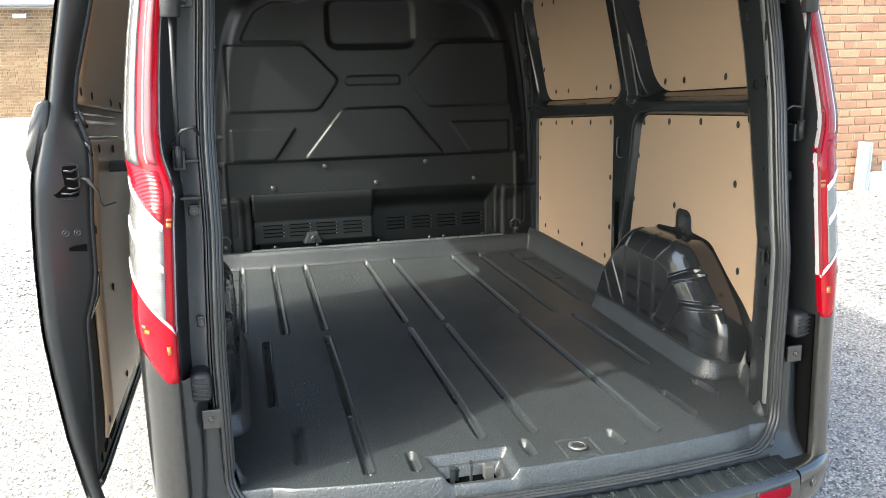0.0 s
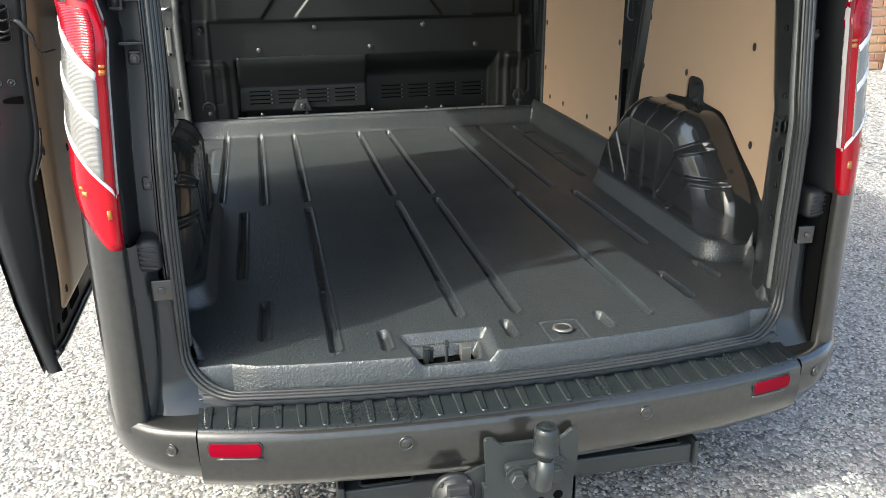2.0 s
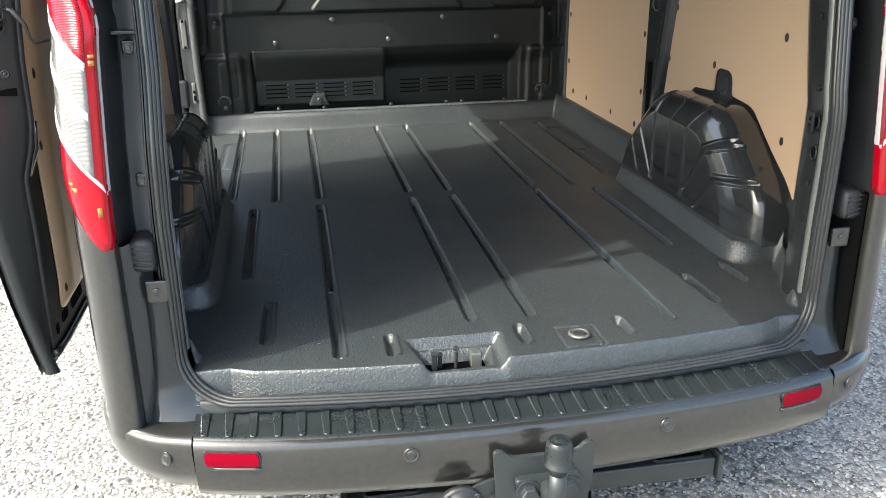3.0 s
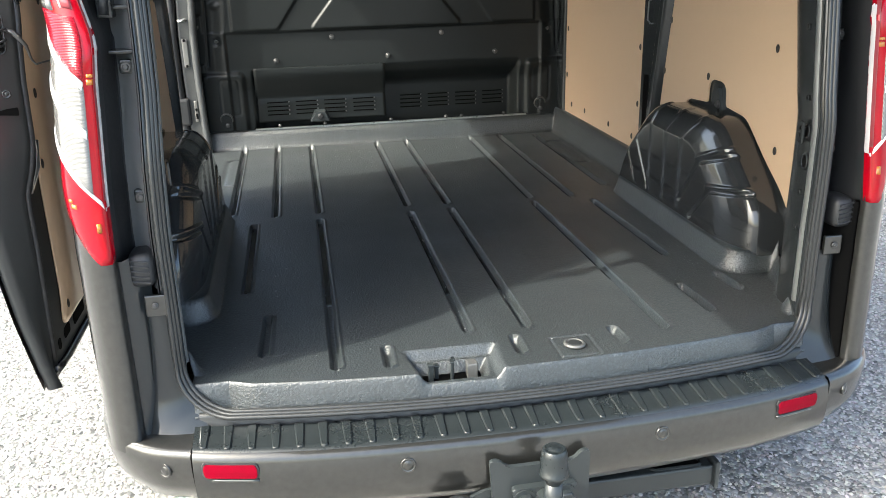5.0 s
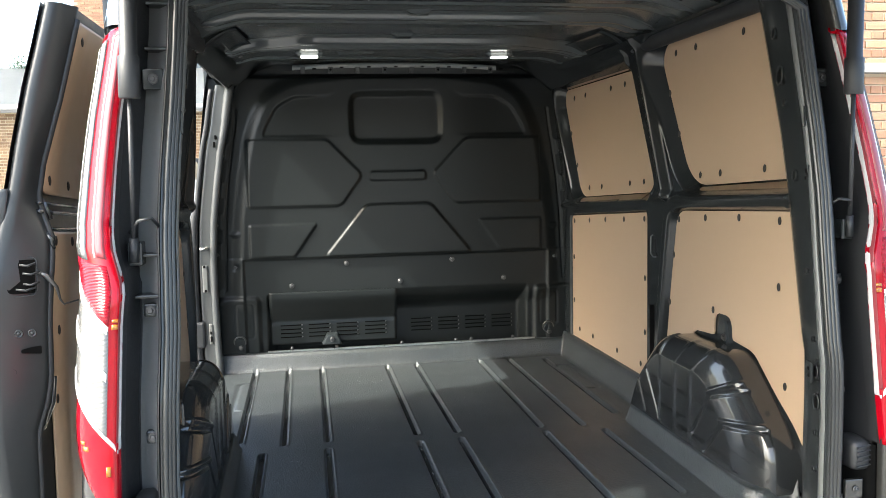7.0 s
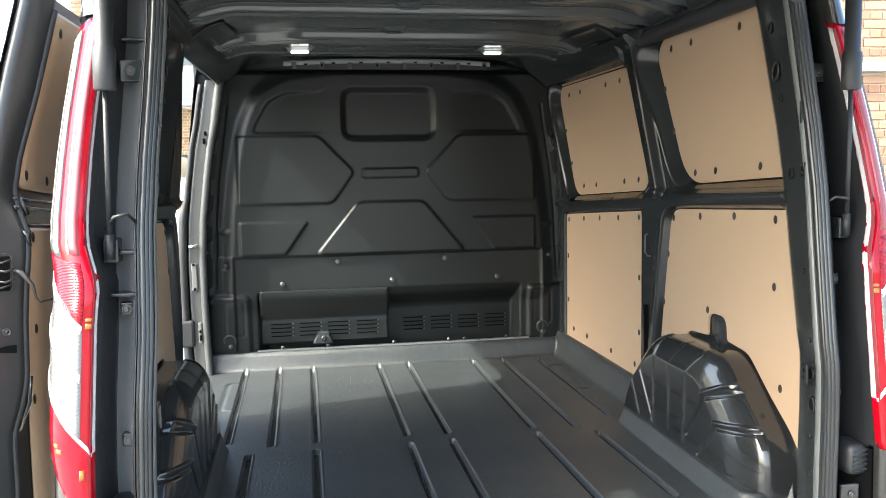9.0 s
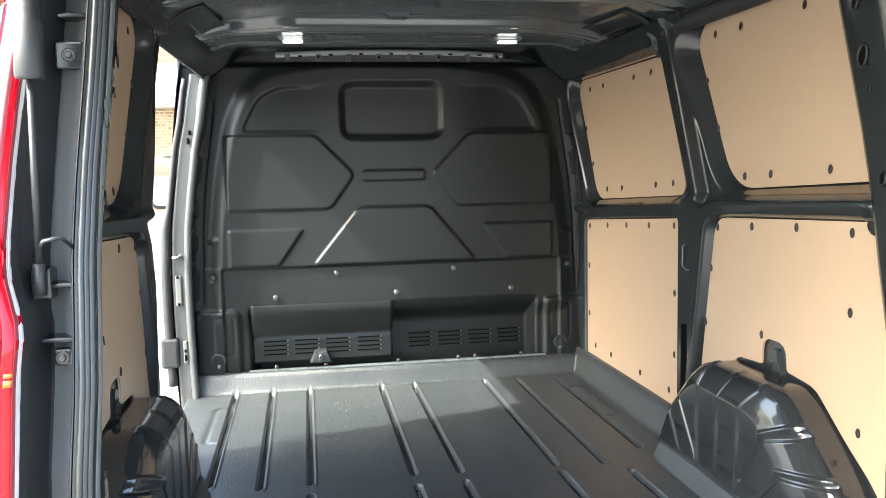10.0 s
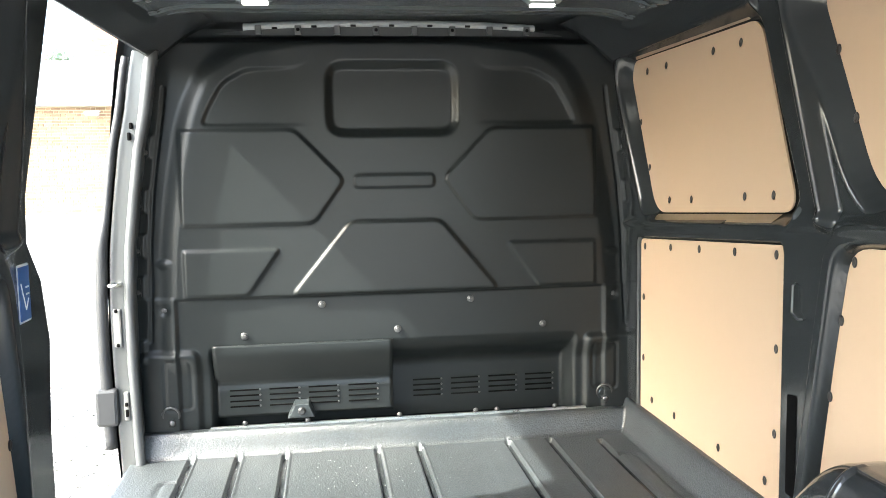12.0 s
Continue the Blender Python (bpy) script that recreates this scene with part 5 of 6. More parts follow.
def bumper():
    """Rear bumper: body-coloured face, black step pad with ribs, wrapped corners."""
    xs = np.linspace(-0.738, 0.738, 70)
    prof = [(0.012, 0.462), (0.004, 0.458), (-0.001, 0.45), (-0.006, 0.42), (-0.006, 0.385), (0.0, 0.35), (0.015, 0.325), (0.05, 0.31), (0.11, 0.305)]
    rows = [[(x, float(step_front(x)) + a, b - 0.012 * (1 - min(1, abs(x) / 0.74)) * (b < 0.36)) for x in xs] for a, b in prof]
    face = part("bumper", solid_of(rows, bmesh.new()), BODY, van, "grey metallic rear bumper with black step pad", True)
    pad_rows = []
    for t in np.linspace(0, 1, 8):
        pad_rows.append([(x, (float(rear_line(x)) - 0.022) * (1 - t) + (float(step_front(x)) + 0.004) * t, 0.474 - 0.010 * t - 0.012 * (t > 0.97)) for x in xs])
    pad_rows.append([(x, float(step_front(x)) + 0.012, 0.452) for x in xs])
    pad = part("step_pad", solid_of(pad_rows, bmesh.new()), TREAD, face, "ribbed black plastic step pad", True)
    for i in range(29):
        x = -0.715 + i * 0.05107
        y0, y1 = float(step_front(x)) + 0.018, float(rear_line(x)) - 0.024
        plan = fillet([(x - 0.0075, y0), (x + 0.0075, y0), (x + 0.0115, y1), (x - 0.0115, y1)], [0.007, 0.007, 0, 0], 4)
        zf = lambda y: 0.4645 + 0.0085 * (y - y0) / (y1 - y0)
        mid = (x, (y0 + y1) / 2)
        ring = lambda f, dz: [(mid[0] + (p[0] - mid[0]) * f, mid[1] + (p[1] - mid[1]) * (1 - (1 - f) * 0.2), zf(p[1]) + dz) for p in plan + [plan[0]]]
        bm = solid_of([ring(1.0, -0.001), ring(0.93, 0.0035), ring(0.72, 0.0052)], bmesh.new())
        bm.faces.new([bm.verts.new(p) for p in ring(0.72, 0.0052)[:-1]])
        part("tread_rib", bm, TREAD, pad)
    for s in (1, -1):
        # wrapped corner
        plan = fillet([(0.741, float(step_front(0.735))), (0.838, -0.035), (0.925, 0.045), (0.962, 0.15), (0.974, 0.55)], [0, 0.06, 0.08, 0.1, 0], 6)
        nrm = [(0.1, -1), (0.5, -0.86), (0.85, -0.5), (0.97, -0.2), (1, 0)]
        k = len(plan)
        rows = []
        for inset, z in ((0.14, 0.458), (0.05, 0.465), (0.008, 0.466), (0.0, 0.456), (-0.001, 0.43), (0.006, 0.38), (0.028, 0.335), (0.075, 0.31)):
            row = []
            for i, (x, y) in enumerate(plan):
                f = i / (k - 1) * 4
                a, b = nrm[min(3, int(f))], nrm[min(4, int(f) + 1)]
                nx, ny = a[0] + (b[0] - a[0]) * (f - int(f)), a[1] + (b[1] - a[1]) * (f - int(f))
                row.append((s * (x - nx * inset), y - ny * inset, z))
            rows.append(row)
        part("bumper_corner", solid_of(rows, bmesh.new()), BODY, van, "grey metallic bumper corner", True)
        bm = bmesh.new()
        box(bm, s * 0.734, s * 0.746, float(step_front(0.735)) + 0.018, float(step_front(0.735)) + 0.06, 0.37, 0.456, 0.002)
        part("seam_backing", bm, HOLE, face)
        # red reflector
        y = lambda x: float(step_front(x)) - 0.006
        for nm, m, dx, dz, lift in (("reflector_recess", PLASTIC, 0.060, 0.0195, 0.001), ("reflector", REDD, 0.056, 0.0170, 0.003)):
            rows = []
            for a in np.concatenate([[-1, -0.985, -0.96, -0.93], np.linspace(-0.88, 0.88, 9), [0.93, 0.96, 0.985, 1]]):
                x = (0.642 if s > 0 else 0.66) + a * dx
                h = dz * (1 - 0.55 * max(0, (abs(a) - 0.88) / 0.12) ** 2.2)
                rows.append([(s * x, y(x) + 0.008, 0.428 - h), (s * x, y(x) - lift, 0.428 - h * 0.94), (s * x, y(x) - lift - 0.001, 0.428), (s * x, y(x) - lift, 0.428 + h * 0.94), (s * x, y(x) + 0.008, 0.428 + h)])
            part(nm, solid_of(rows, bmesh.new()), m, face, "red plastic reflector" if m is REDD else "")
        bm = bmesh.new()
        tube(bm, [(s * x, y(x) - 0.002, 0.4065) for x in np.linspace(0.60, 0.70, 8) + (0.0 if s < 0 else -0.018)], 0.0035, 8)
        part("reflector_lip", bm, BODY, face, "", True)
        for x in (0.288, 0.80):
            yy = y(x) if x < 0.7 else -0.045
            q = Vector((s * (0.05 if x < 0.7 else 0.75), -1, 0.05)).to_track_quat("Z", "Y").to_matrix().to_4x4()
            bm = bmesh.new()
            lathe(bm, [(0.017, -0.004), (0.017, 0.002), (0.0145, 0.003), (0.0135, 0.001), (0.011, 0.0012), (0.0095, 0.003), (0.003, 0.003)], 24)
            sen = part("parking_sensor", bm, BODY, face, "", True)
            sen.matrix_local = Matrix.Translation((s * x, yy - 0.001, 0.42)) @ q
    return face


bumper()


# ---- tail lamps ----
def lens(s, u0, u1, zb, zt, material, lift, parent, name, label="", nu=10, nz=14):
    """A patch of the lamp's surface between two lines zb(u) and zt(u)."""
    rows = []
    for u in np.linspace(u0, u1, nu):
        a, b = zb(u), zt(u)
        col = [lamp_point(s, u, a, lift - 0.006)] + [lamp_point(s, u, a + (b - a) * t, lift) for t in np.linspace(0, 1, nz)] + [lamp_point(s, u, b, lift - 0.006)]
        rows.append(col)
    first = [lamp_point(s, u0, p[2], lift - 0.006) for p in rows[0]]
    last = [lamp_point(s, u1, p[2], lift - 0.006) for p in rows[-1]]
    return part(name, solid_of([first] + rows + [last], bmesh.new()), material, parent, label, True)


def tail_lamp(s):
    top = lambda u: 1.80 + 0.05 * (1 - u)
    foot = lambda u: 0.874 + 0.15 * max(0, u - 0.3)
    body = lens(s, 0.0, 1.0, foot, top, REDL, 0.0, van, "tail_lamp", "tall red and clear rear lamp cluster", 18, 60)
    d1 = lambda u: 1.228 + (u - 0.28) * 0.15
    d2 = lambda u: 1.135 + (u - 0.28) * 0.155
    d3 = lambda u: 1.020 + (u - 0.28) * 0.18
    lens(s, 0.245, 0.93, d3, d2, CLEARL, 0.003, body, "reversing_lens", "clear ribbed lens", 14, 8)
    lens(s, 0.245, 0.93, d2, d1, CLEARL, 0.0025, body, "indicator_lens", "clear ribbed lens", 14, 8)
    for d in (d1, d2):
        lens(s, 0.25, 0.90, lambda u: d(u) - 0.006, lambda u: d(u) + 0.010, CHROME, 0.005, body, "diagonal_trim", "bright white diagonal strip", 12, 4)
    lens(s, 0.07, 0.93, lambda u: d3(u) - 0.003, lambda u: d3(u) + 0.004, CHROME, 0.005, body, "diagonal_trim", "", 12, 4)
    lens(s, 0.245, 0.93, lambda u: d1(u) + 0.010, lambda u: 1.342 + 0.03 * u, REDG, 0.003, body, "brake_lens", "textured red lens", 12, 8)
    # tall upper strips: clear outside, red, pale red, and the clear inner rim
    for u0, u1, za, m, nm, lab in ((0.50, 0.93, 1.352, STRIPW, "clear_strip", "tall clear outer strip"), (0.22, 0.34, 1.36, PINK, "light_guide", "pale pink light guide"), (0.06, 0.115, 1.0, PINK, "light_guide", "pale pink inner rim"),
                                   (0.0, 0.024, 0.985, CHROME, "edge_trim", "thin bright inner edge"), (0.034, 0.054, 0.985, CHROME, "edge_trim", ""), (0.355, 0.365, 1.36, CHROME, "strip_rib", ""), (0.60, 0.612, 1.37, STEEL, "strip_rib", ""), (0.74, 0.752, 1.37, STEEL, "strip_rib", "")):
        lens(s, u0, u1, lambda u: za + 0.02 * (u > 0.2) * u, lambda u: top(u) - 0.015, m, 0.003, body, nm, lab, 5, 40)
    # glints in the lens, drawn as small amber patches
    for u0, u1, z0, z1 in ((0.13, 0.20, 1.226, 1.236), (0.13, 0.20, 1.240, 1.246), (0.48, 0.56, 0.985, 0.993), (0.54, 0.60, 0.996, 1.002), (0.20, 0.25, 0.940, 0.958)):
        lens(s, u0, u1, lambda u: z0, lambda u: z1, AMBER, 0.003, body, "amber_glint", "amber glint", 4, 3)
    # inner side wall of the cluster
    rows = []
    for z in np.linspace(0.874, 1.84, 40):
        x, y, _ = lamp_point(s, 0.0, z)
        rows.append([(x, y + 0.002, z), (x - s * 0.002, y + 0.02, z), (x - s * 0.002, y + 0.032, z)])
    part("lamp_side", solid_of(rows, bmesh.new()), PLASTIC, body, "", True)
    return body


for s in (1, -1):
    tail_lamp(s)
    # cap of body colour over the lamp
    bm = bmesh.new()
    solid_of([[lamp_point(s, u, z, 0.002) for u in np.linspace(0, 1, 12)] for z in np.linspace(1.84, 2.06, 8)], bm)
    part("lamp_cap", bm, BODY, van, "", True)
    # rubber door stop low in the gutter
    bm = bmesh.new()
    box(bm, s * 0.778, s * 0.832, 0.05, 0.13, 0.80, 0.875, 0.018, 3)
    stop = part("door_stop", bm, PLASTIC, van, "ribbed black rubber buffer", True)
    for i in range(5):
        bm = bmesh.new()
        tube(bm, [(s * 0.788, 0.049, 0.812 + 0.0115 * i), (s * 0.823, 0.049, 0.818 + 0.0115 * i)], 0.0025, 6)
        part("buffer_rib", bm, PLASTIC, stop)
    bm = bmesh.new()
    box(bm, s * 0.762, s * 0.808, 0.052, 0.062, 0.735, 0.783, 0.003)
    tab = part("gutter_tab", bm, BODY, van, "small painted bracket")
    piece("bolt", bolt_me, Matrix.Translation((s * 0.787, 0.05, 0.76)) @ FACE_BACK @ Matrix.Scale(0.6, 4), tab)
    # upper bracket and catches in the gutter
    for z, w, x in ((1.735, 0.046, 0.802), (1.245, 0.028, 0.793), (0.985, 0.028, 0.785)):
        bm = bmesh.new()
        x -= frame_lean(s, z)
        box(bm, s * (x - w / 2), s * (x + w / 2), 0.105 + float(rake(z)), 0.125 + float(rake(z)), z - w / 2, z + w / 2, 0.004)
        bk = part("gutter_catch", bm, PAINT, van, "square dark bracket with a screw")
        piece("bolt", bolt_me, Matrix.Translation((s * x, 0.105 + float(rake(z)), z)) @ FACE_BACK @ Matrix.Scale(0.9, 4), bk)
    # gas strut
    z0, z1 = 1.385, 1.70
    p0, p1 = Vector((s * 0.815, 0.135, 1.375)), Vector((s * 0.787, 0.09, 2.15))
    d = (p1 - p0)
    bm = bmesh.new()
    tube(bm, [p0 + d * 0.02, p0 + d * 0.40], 0.0055, 10)
    rod = part("gas_strut", bm, PLASTIC, van, "dark gas strut holding the tailgate", True)
    bm = bmesh.new()
    tube(bm, [p0 + d * 0.395, p0 + d * 0.40, p0 + d * 0.5, p0 + d * 0.505, p0 + d * 1.0], [0.02, 0.0215, 0.0215, 0.0175, 0.0175], 16)
    part("strut_cylinder", bm, PLASTIC, rod, "", True)
    bm = bmesh.new()
    tube(bm, [p0 - d * 0.035, p0 + d * 0.03], 0.0095, 12)
    part("ball_socket", bm, PLASTIC, rod, "", True)
    bm = bmesh.new()
    box(bm, s * 0.80, s * 0.83, 0.14, 0.18, 1.34, 1.39, 0.004)
    part("strut_bracket", bm, PAINT, rod)
    bm = bmesh.new()
    tube(bm, [(s * 0.825, 0.15, 1.41), (s * 0.80, 0.115, 1.435), (s * 0.775, 0.12, 1.44), (s * 0.765, 0.15, 1.42)], 0.0035, 8)
    part("strut_clip", bm, PLASTIC, rod, "", True)

# raised tailgate over the opening, and the outer roof
ty = np.linspace(0.28, -1.05, 14)
rows = []
for y in ty:
    t = (0.28 - y) / 1.33
    z = 2.08 + 0.06 * t + 0.03 * math.sin(t * 3.1)
    rows.append([(x, y, z - 0.04 * abs(x / 0.85) ** 4) for x in np.linspace(-0.85, 0.85, 16)])
tg = part("tailgate", solid_of(rows, bmesh.new()), BODY, van, "raised dark grey tailgate", True)
tg.modifiers.new("thickness", "SOLIDIFY").thickness = 0.05
rx = np.linspace(-0.86, 0.86, 24)
rows = [[(x, y, 2.135 - 0.05 * (abs(x) / 0.86) ** 3 - 0.35 * max(0, y - 2.9) ** 1.7) for x in rx] for y in np.concatenate([[0.26], np.linspace(0.35, 3.75, 20)])]
part("roof_skin", solid_of(rows, bmesh.new()), BODY, van, "dark grey metallic roof", True)
rows = [[(x, 3.75 + 0.95 * t, 1.84 - 0.75 * t ** 1.2) for x in np.linspace(-0.80 - 0.05 * t, 0.80 + 0.05 * t, 6)] for t in np.linspace(0, 1, 6)]
part("windscreen", solid_of(rows, bmesh.new()), GLASS, van, "", True)
bm = bmesh.new()
box(bm, -0.93, 0.93, 3.74, 4.75, 0.35, 1.10, 0.12, 4)
part("bonnet", bm, BODY, van, "", True)
bm = bmesh.new()
box(bm, -0.93, 0.93, 0.30, 4.4, 0.30, 0.47, 0.03)
part("underbody", bm, PLASTIC, van)

# wheels
bm = bmesh.new()
lathe(bm, [(0.20, -0.1), (0.30, -0.105), (0.335, -0.085), (0.34, 0), (0.335, 0.085), (0.30, 0.105), (0.20, 0.1)], 40, pose(0, 0, 0, 0, 90, 0))
tyre_me = part("tyre", bm, TYRE, None, "", True).data
bpy.data.objects.remove(bpy.data.objects["tyre"])
bm = bmesh.new()
lathe(bm, [(0.205, -0.09), (0.205, 0.09), (0.19, 0.10), (0.17, 0.07), (0.06, 0.085), (0.05, 0.10)], 30, pose(0, 0, 0, 0, 90, 0))
rim_me = part("rim", bm, ALLOY, None, "", True).data
bpy.data.objects.remove(bpy.data.objects["rim"])
for s in (1, -1):
    for y in (0.90, 3.85):
        z = float(ground_height(np.array(s * 0.86), np.array(y))) + 0.338
        w = piece("wheel", tyre_me, pose(s * 0.86, y, z, 0, 0, 0 if s > 0 else 180), van)
        piece("rim", rim_me, Matrix(), w)


# ---- tow bar ----
def tow_bar():
    bm = bmesh.new()
    box(bm, -0.425, 0.478, -0.04, 0.02, 0.188, 0.242, 0.006)
    bar = part("tow_bar", bm, TOWGREY, van, "grey painted tow bar with covered ball and socket")
    for x0, x1 in ((-0.44, -0.425), (0.478, 0.49)):
        bm = bmesh.new()
        box(bm, x0, x1, -0.05, 0.04, 0.18, 0.256, 0.004)
        part("end_plate", bm, TOWGREY, bar)
    for xc in (-0.32, 0.385):
        bm = bmesh.new()
        pts = fillet([(xc - 0.065, -0.03), (xc + 0.065, -0.03), (xc + 0.065, 0.0), (xc - 0.065, 0.0)], 0.014)
        tube(bm, [(a, b, 0.243) for a, b in pts], 0.004, 6, True)
        part("slot_rim", bm, TOWGREY, bar)
        bm = bmesh.new()
        prism(bm, pts, "z", 0.240, 0.2432)
        part("slot", bm, HOLE, bar)
    bm = bmesh.new()
    prism(bm, fillet([(-0.118, 0.425), (-0.095, 0.425), (-0.08, 0.405), (0.07, 0.405), (0.085, 0.425), (0.105, 0.425), (0.105, 0.215), (-0.105, 0.215)], 0.008), "y", -0.172, -0.160, 0.002)
    plate = part("face_plate", bm, TOWGREY, bar, "grey flanged face plate")
    for x0, x1 in ((-0.118, -0.106), (0.095, 0.107)):
        bm = bmesh.new()
        box(bm, x0, x1, -0.172, 0.0, 0.19, 0.30, 0.003)
        part("side_plate", bm, TOWGREY, bar)
    for x, z, r in ((-0.055, 0.245, 0.011), (0.02, 0.242, 0.010), (0.062, 0.252, 0.012)):
        bm = bmesh.new()
        lathe(bm, [(r, 0), (r * 0.9, 0.0008)], 16, Matrix.Translation((x, -0.1722, z)) @ FACE_BACK)
        part("plate_hole", bm, HOLE, bar)
    for x in (-0.045, 0.045):
        bm = bmesh.new()
        m = Matrix.Translation((x, -0.19, 0.33)) @ FACE_BACK
        lathe(bm, [(0.028, 0), (0.028, 0.004), (0.02, 0.004)], 24, m)
        lathe(bm, [(0.02, 0.004), (0.02, 0.018), (0.017, 0.021)], 6, m)
        part("hex_bolt", bm, TOWGREY, bar)
    # swan neck and ball with its cover
    bm = bmesh.new()
    prism(bm, fillet([(-0.075, 0.36), (0.075, 0.36), (0.06, 0.31), (0.012, 0.285), (-0.012, 0.285), (-0.06, 0.31)], 0.012), "y", -0.19, -0.172, 0.004)
    part("neck_flange", bm, TOWGREY, bar)
    bm = bmesh.new()
    tube(bm, [(0, -0.18, 0.335), (0, -0.215, 0.325), (0, -0.24, 0.34), (0, -0.247, 0.37), (0, -0.247, 0.41)], [0.024, 0.022, 0.021, 0.02, 0.018], 14)
    part("neck", bm, TOWGREY, bar, "", True)
    bm = bmesh.new()
    lathe(bm, [(0.012, -0.034), (0.025, -0.007), (0.031, -0.003), (0.031, 0.003), (0.029, 0.005), (0.0285, 0.032), (0.027, 0.046), (0.0238, 0.056), (0.0208, 0.0585), (0.0193, 0.057), (0.011, 0.0575), (0.0105, 0.0585), (0.002, 0.0585)], 30, pose(0, -0.247, 0.434))
    part("ball_cover", bm, TREAD, bar, "black ribbed ball cover", True)
    # 13-pin socket on its bracket
    bm = bmesh.new()
    prism(bm, fillet([(-0.20, 0.235), (-0.20, 0.31), (-0.12, 0.34), (-0.10, 0.34), (-0.10, 0.235)], 0.012), "y", -0.150, -0.142, 0.002)
    part("socket_bracket", bm, TOWGREY, bar)
    bm = bmesh.new()
    m = Matrix.Translation((-0.185, -0.146, 0.285)) @ FACE_BACK
    lathe(bm, [(0.05, 0), (0.05, 0.012), (0.046, 0.016), (0.04, 0.016), (0.036, 0.05), (0.034, 0.054)], 30, m)
    part("socket", bm, PLASTIC, bar, "round black towing socket with flap lid", True)
    bm = bmesh.new()
    lathe(bm, [(0.037, 0.05), (0.038, 0.06), (0.03, 0.068), (0.012, 0.07)], 24, m)
    box(bm, -0.21, -0.16, -0.212, -0.194, 0.315, 0.338, 0.004)
    part("socket_lid", bm, PLASTIC, bar)
    for dx, dz in ((-0.03, 0.03), (0.035, 0.027)):
        piece("bolt", bolt_me, Matrix.Translation((-0.185 + dx, -0.162, 0.285 + dz)) @ FACE_BACK @ Matrix.Scale(0.6, 4), bar)
    # loop of cable at the bar's end
    bm = bmesh.new()
    tube(bm, [(-0.50 + 0.035 * math.cos(t), -0.03, 0.25 + 0.03 * math.sin(t)) for t in np.linspace(0.6, 5.6, 16)], 0.006, 8)
    part("tow_eye", bm, RUBBER, bar, "", True)


tow_bar()


# ---- sliding side door, slid open along the van's side ----
def sliding_door():
    door = tagged(new("sliding_door"), "open dark grey sliding door lined with ply", "van door")
    outer = [(0.43, 1.138), (0.48, 1.147), (0.63, 1.168), (0.8, 1.181), (0.95, 1.189), (1.1, 1.187), (1.22, 1.181), (1.33, 1.170), (1.5, 1.126), (1.61, 1.108), (1.74, 1.083), (1.83, 1.062), (1.93, 1.04)]
    inner = [(0.43, 1.128), (0.5, 1.118), (0.64, 1.103), (0.95, 1.095), (1.2, 1.080), (1.32, 1.068), (1.43, 1.076), (1.54, 1.080), (1.66, 1.056), (1.90, 0.995), (1.93, 0.99)]
    rim = [(0.43, 1.130), (0.5, 1.126), (0.64, 1.115), (0.8, 1.104), (0.94, 1.098), (1.0, 1.078), (1.06, 1.066), (1.2, 1.062), (1.33, 1.051), (1.39, 1.052), (1.43, 1.066), (1.48, 1.08), (1.56, 1.068), (1.64, 1.047), (1.71, 1.028), (1.90, 0.985), (1.93, 0.98)]
    edge_x = lambda z: float(curve_at(z, rim))
    ox, ix = (lambda z: float(curve_at(z, outer))), (lambda z: float(curve_at(z, inner)))
    zs = np.linspace(0.43, 1.93, 60)
    back = lambda z: float(curve_at(z, [(0.43, 0.36), (0.9, 0.31), (1.3, 0.32), (1.38, 0.34), (1.93, 0.42)]))
    rows = []
    for z in zs:
        o, i, y = ox(z), ix(z), back(z)
        rows.append([(-i, 1.50, z), (-i, y + 0.085, z), (-edge_x(z), y + 0.07, z), (-edge_x(z) - 0.001, y + 0.055, z), (-edge_x(z) - 0.010, y + 0.045, z), (-o + 0.035, y + 0.012, z), (-o + 0.015, y, z), (-o, y + 0.006, z), (-o - 0.004, y + 0.03, z), (-o - 0.006, 0.9, z), (-o, 1.50, z)])
    part("door_shell", solid_of(rows, bmesh.new()), DOORP, door, "satin dark grey door shell", True)
    # outer skin a shade brighter
    rows = [[(-ox(z) - 0.006, back(z) + 0.0, z), (-ox(z) - 0.009, back(z) + 0.03, z), (-ox(z) - 0.011, 0.9, z), (-ox(z) - 0.006, 1.505, z)] for z in zs]
    part("outer_skin", solid_of(rows, bmesh.new()), BODY, door, "", True)
    # ply boards, bent with the door
    def board(z0, z1, rear, clips):
        zv = np.concatenate([[z0, z0 + 0.006, z0 + 0.015], np.linspace(z0 + 0.03, z1 - 0.03, 20), [z1 - 0.015, z1 - 0.006, z1]])
        cut = lambda z: 0.03 * (1 - math.sqrt(max(0, 1 - max(0, 1 - min(z - z0, z1 - z) / 0.03) ** 2)))
        Z, T = np.meshgrid(zv, np.linspace(0, 1, 8), indexing="ij")
        Y0 = np.array([float(curve_at(z, rear)) + cut(z) for z in zv])[:, None]
        X = -np.array([ix(z) - 0.010 for z in zv])[:, None] + 0 * T
        Y = Y0 + (1.42 - Y0) * T
        Z = Z - 0.081 * (Y - 0.43) * np.clip(1 - np.abs(Z - 1.43) / 0.45, 0, 1)
        bd = sheet("ply_panel", X, Y, Z, PLY, door, "beige coated plywood lining board", thick=0.006)
        for y, z in clips:
            piece("panel_clip", clip_me, Matrix.Translation((-(ix(z) - 0.0105), y, z)) @ pose(0, 0, 0, 0, 90, 0), bd)
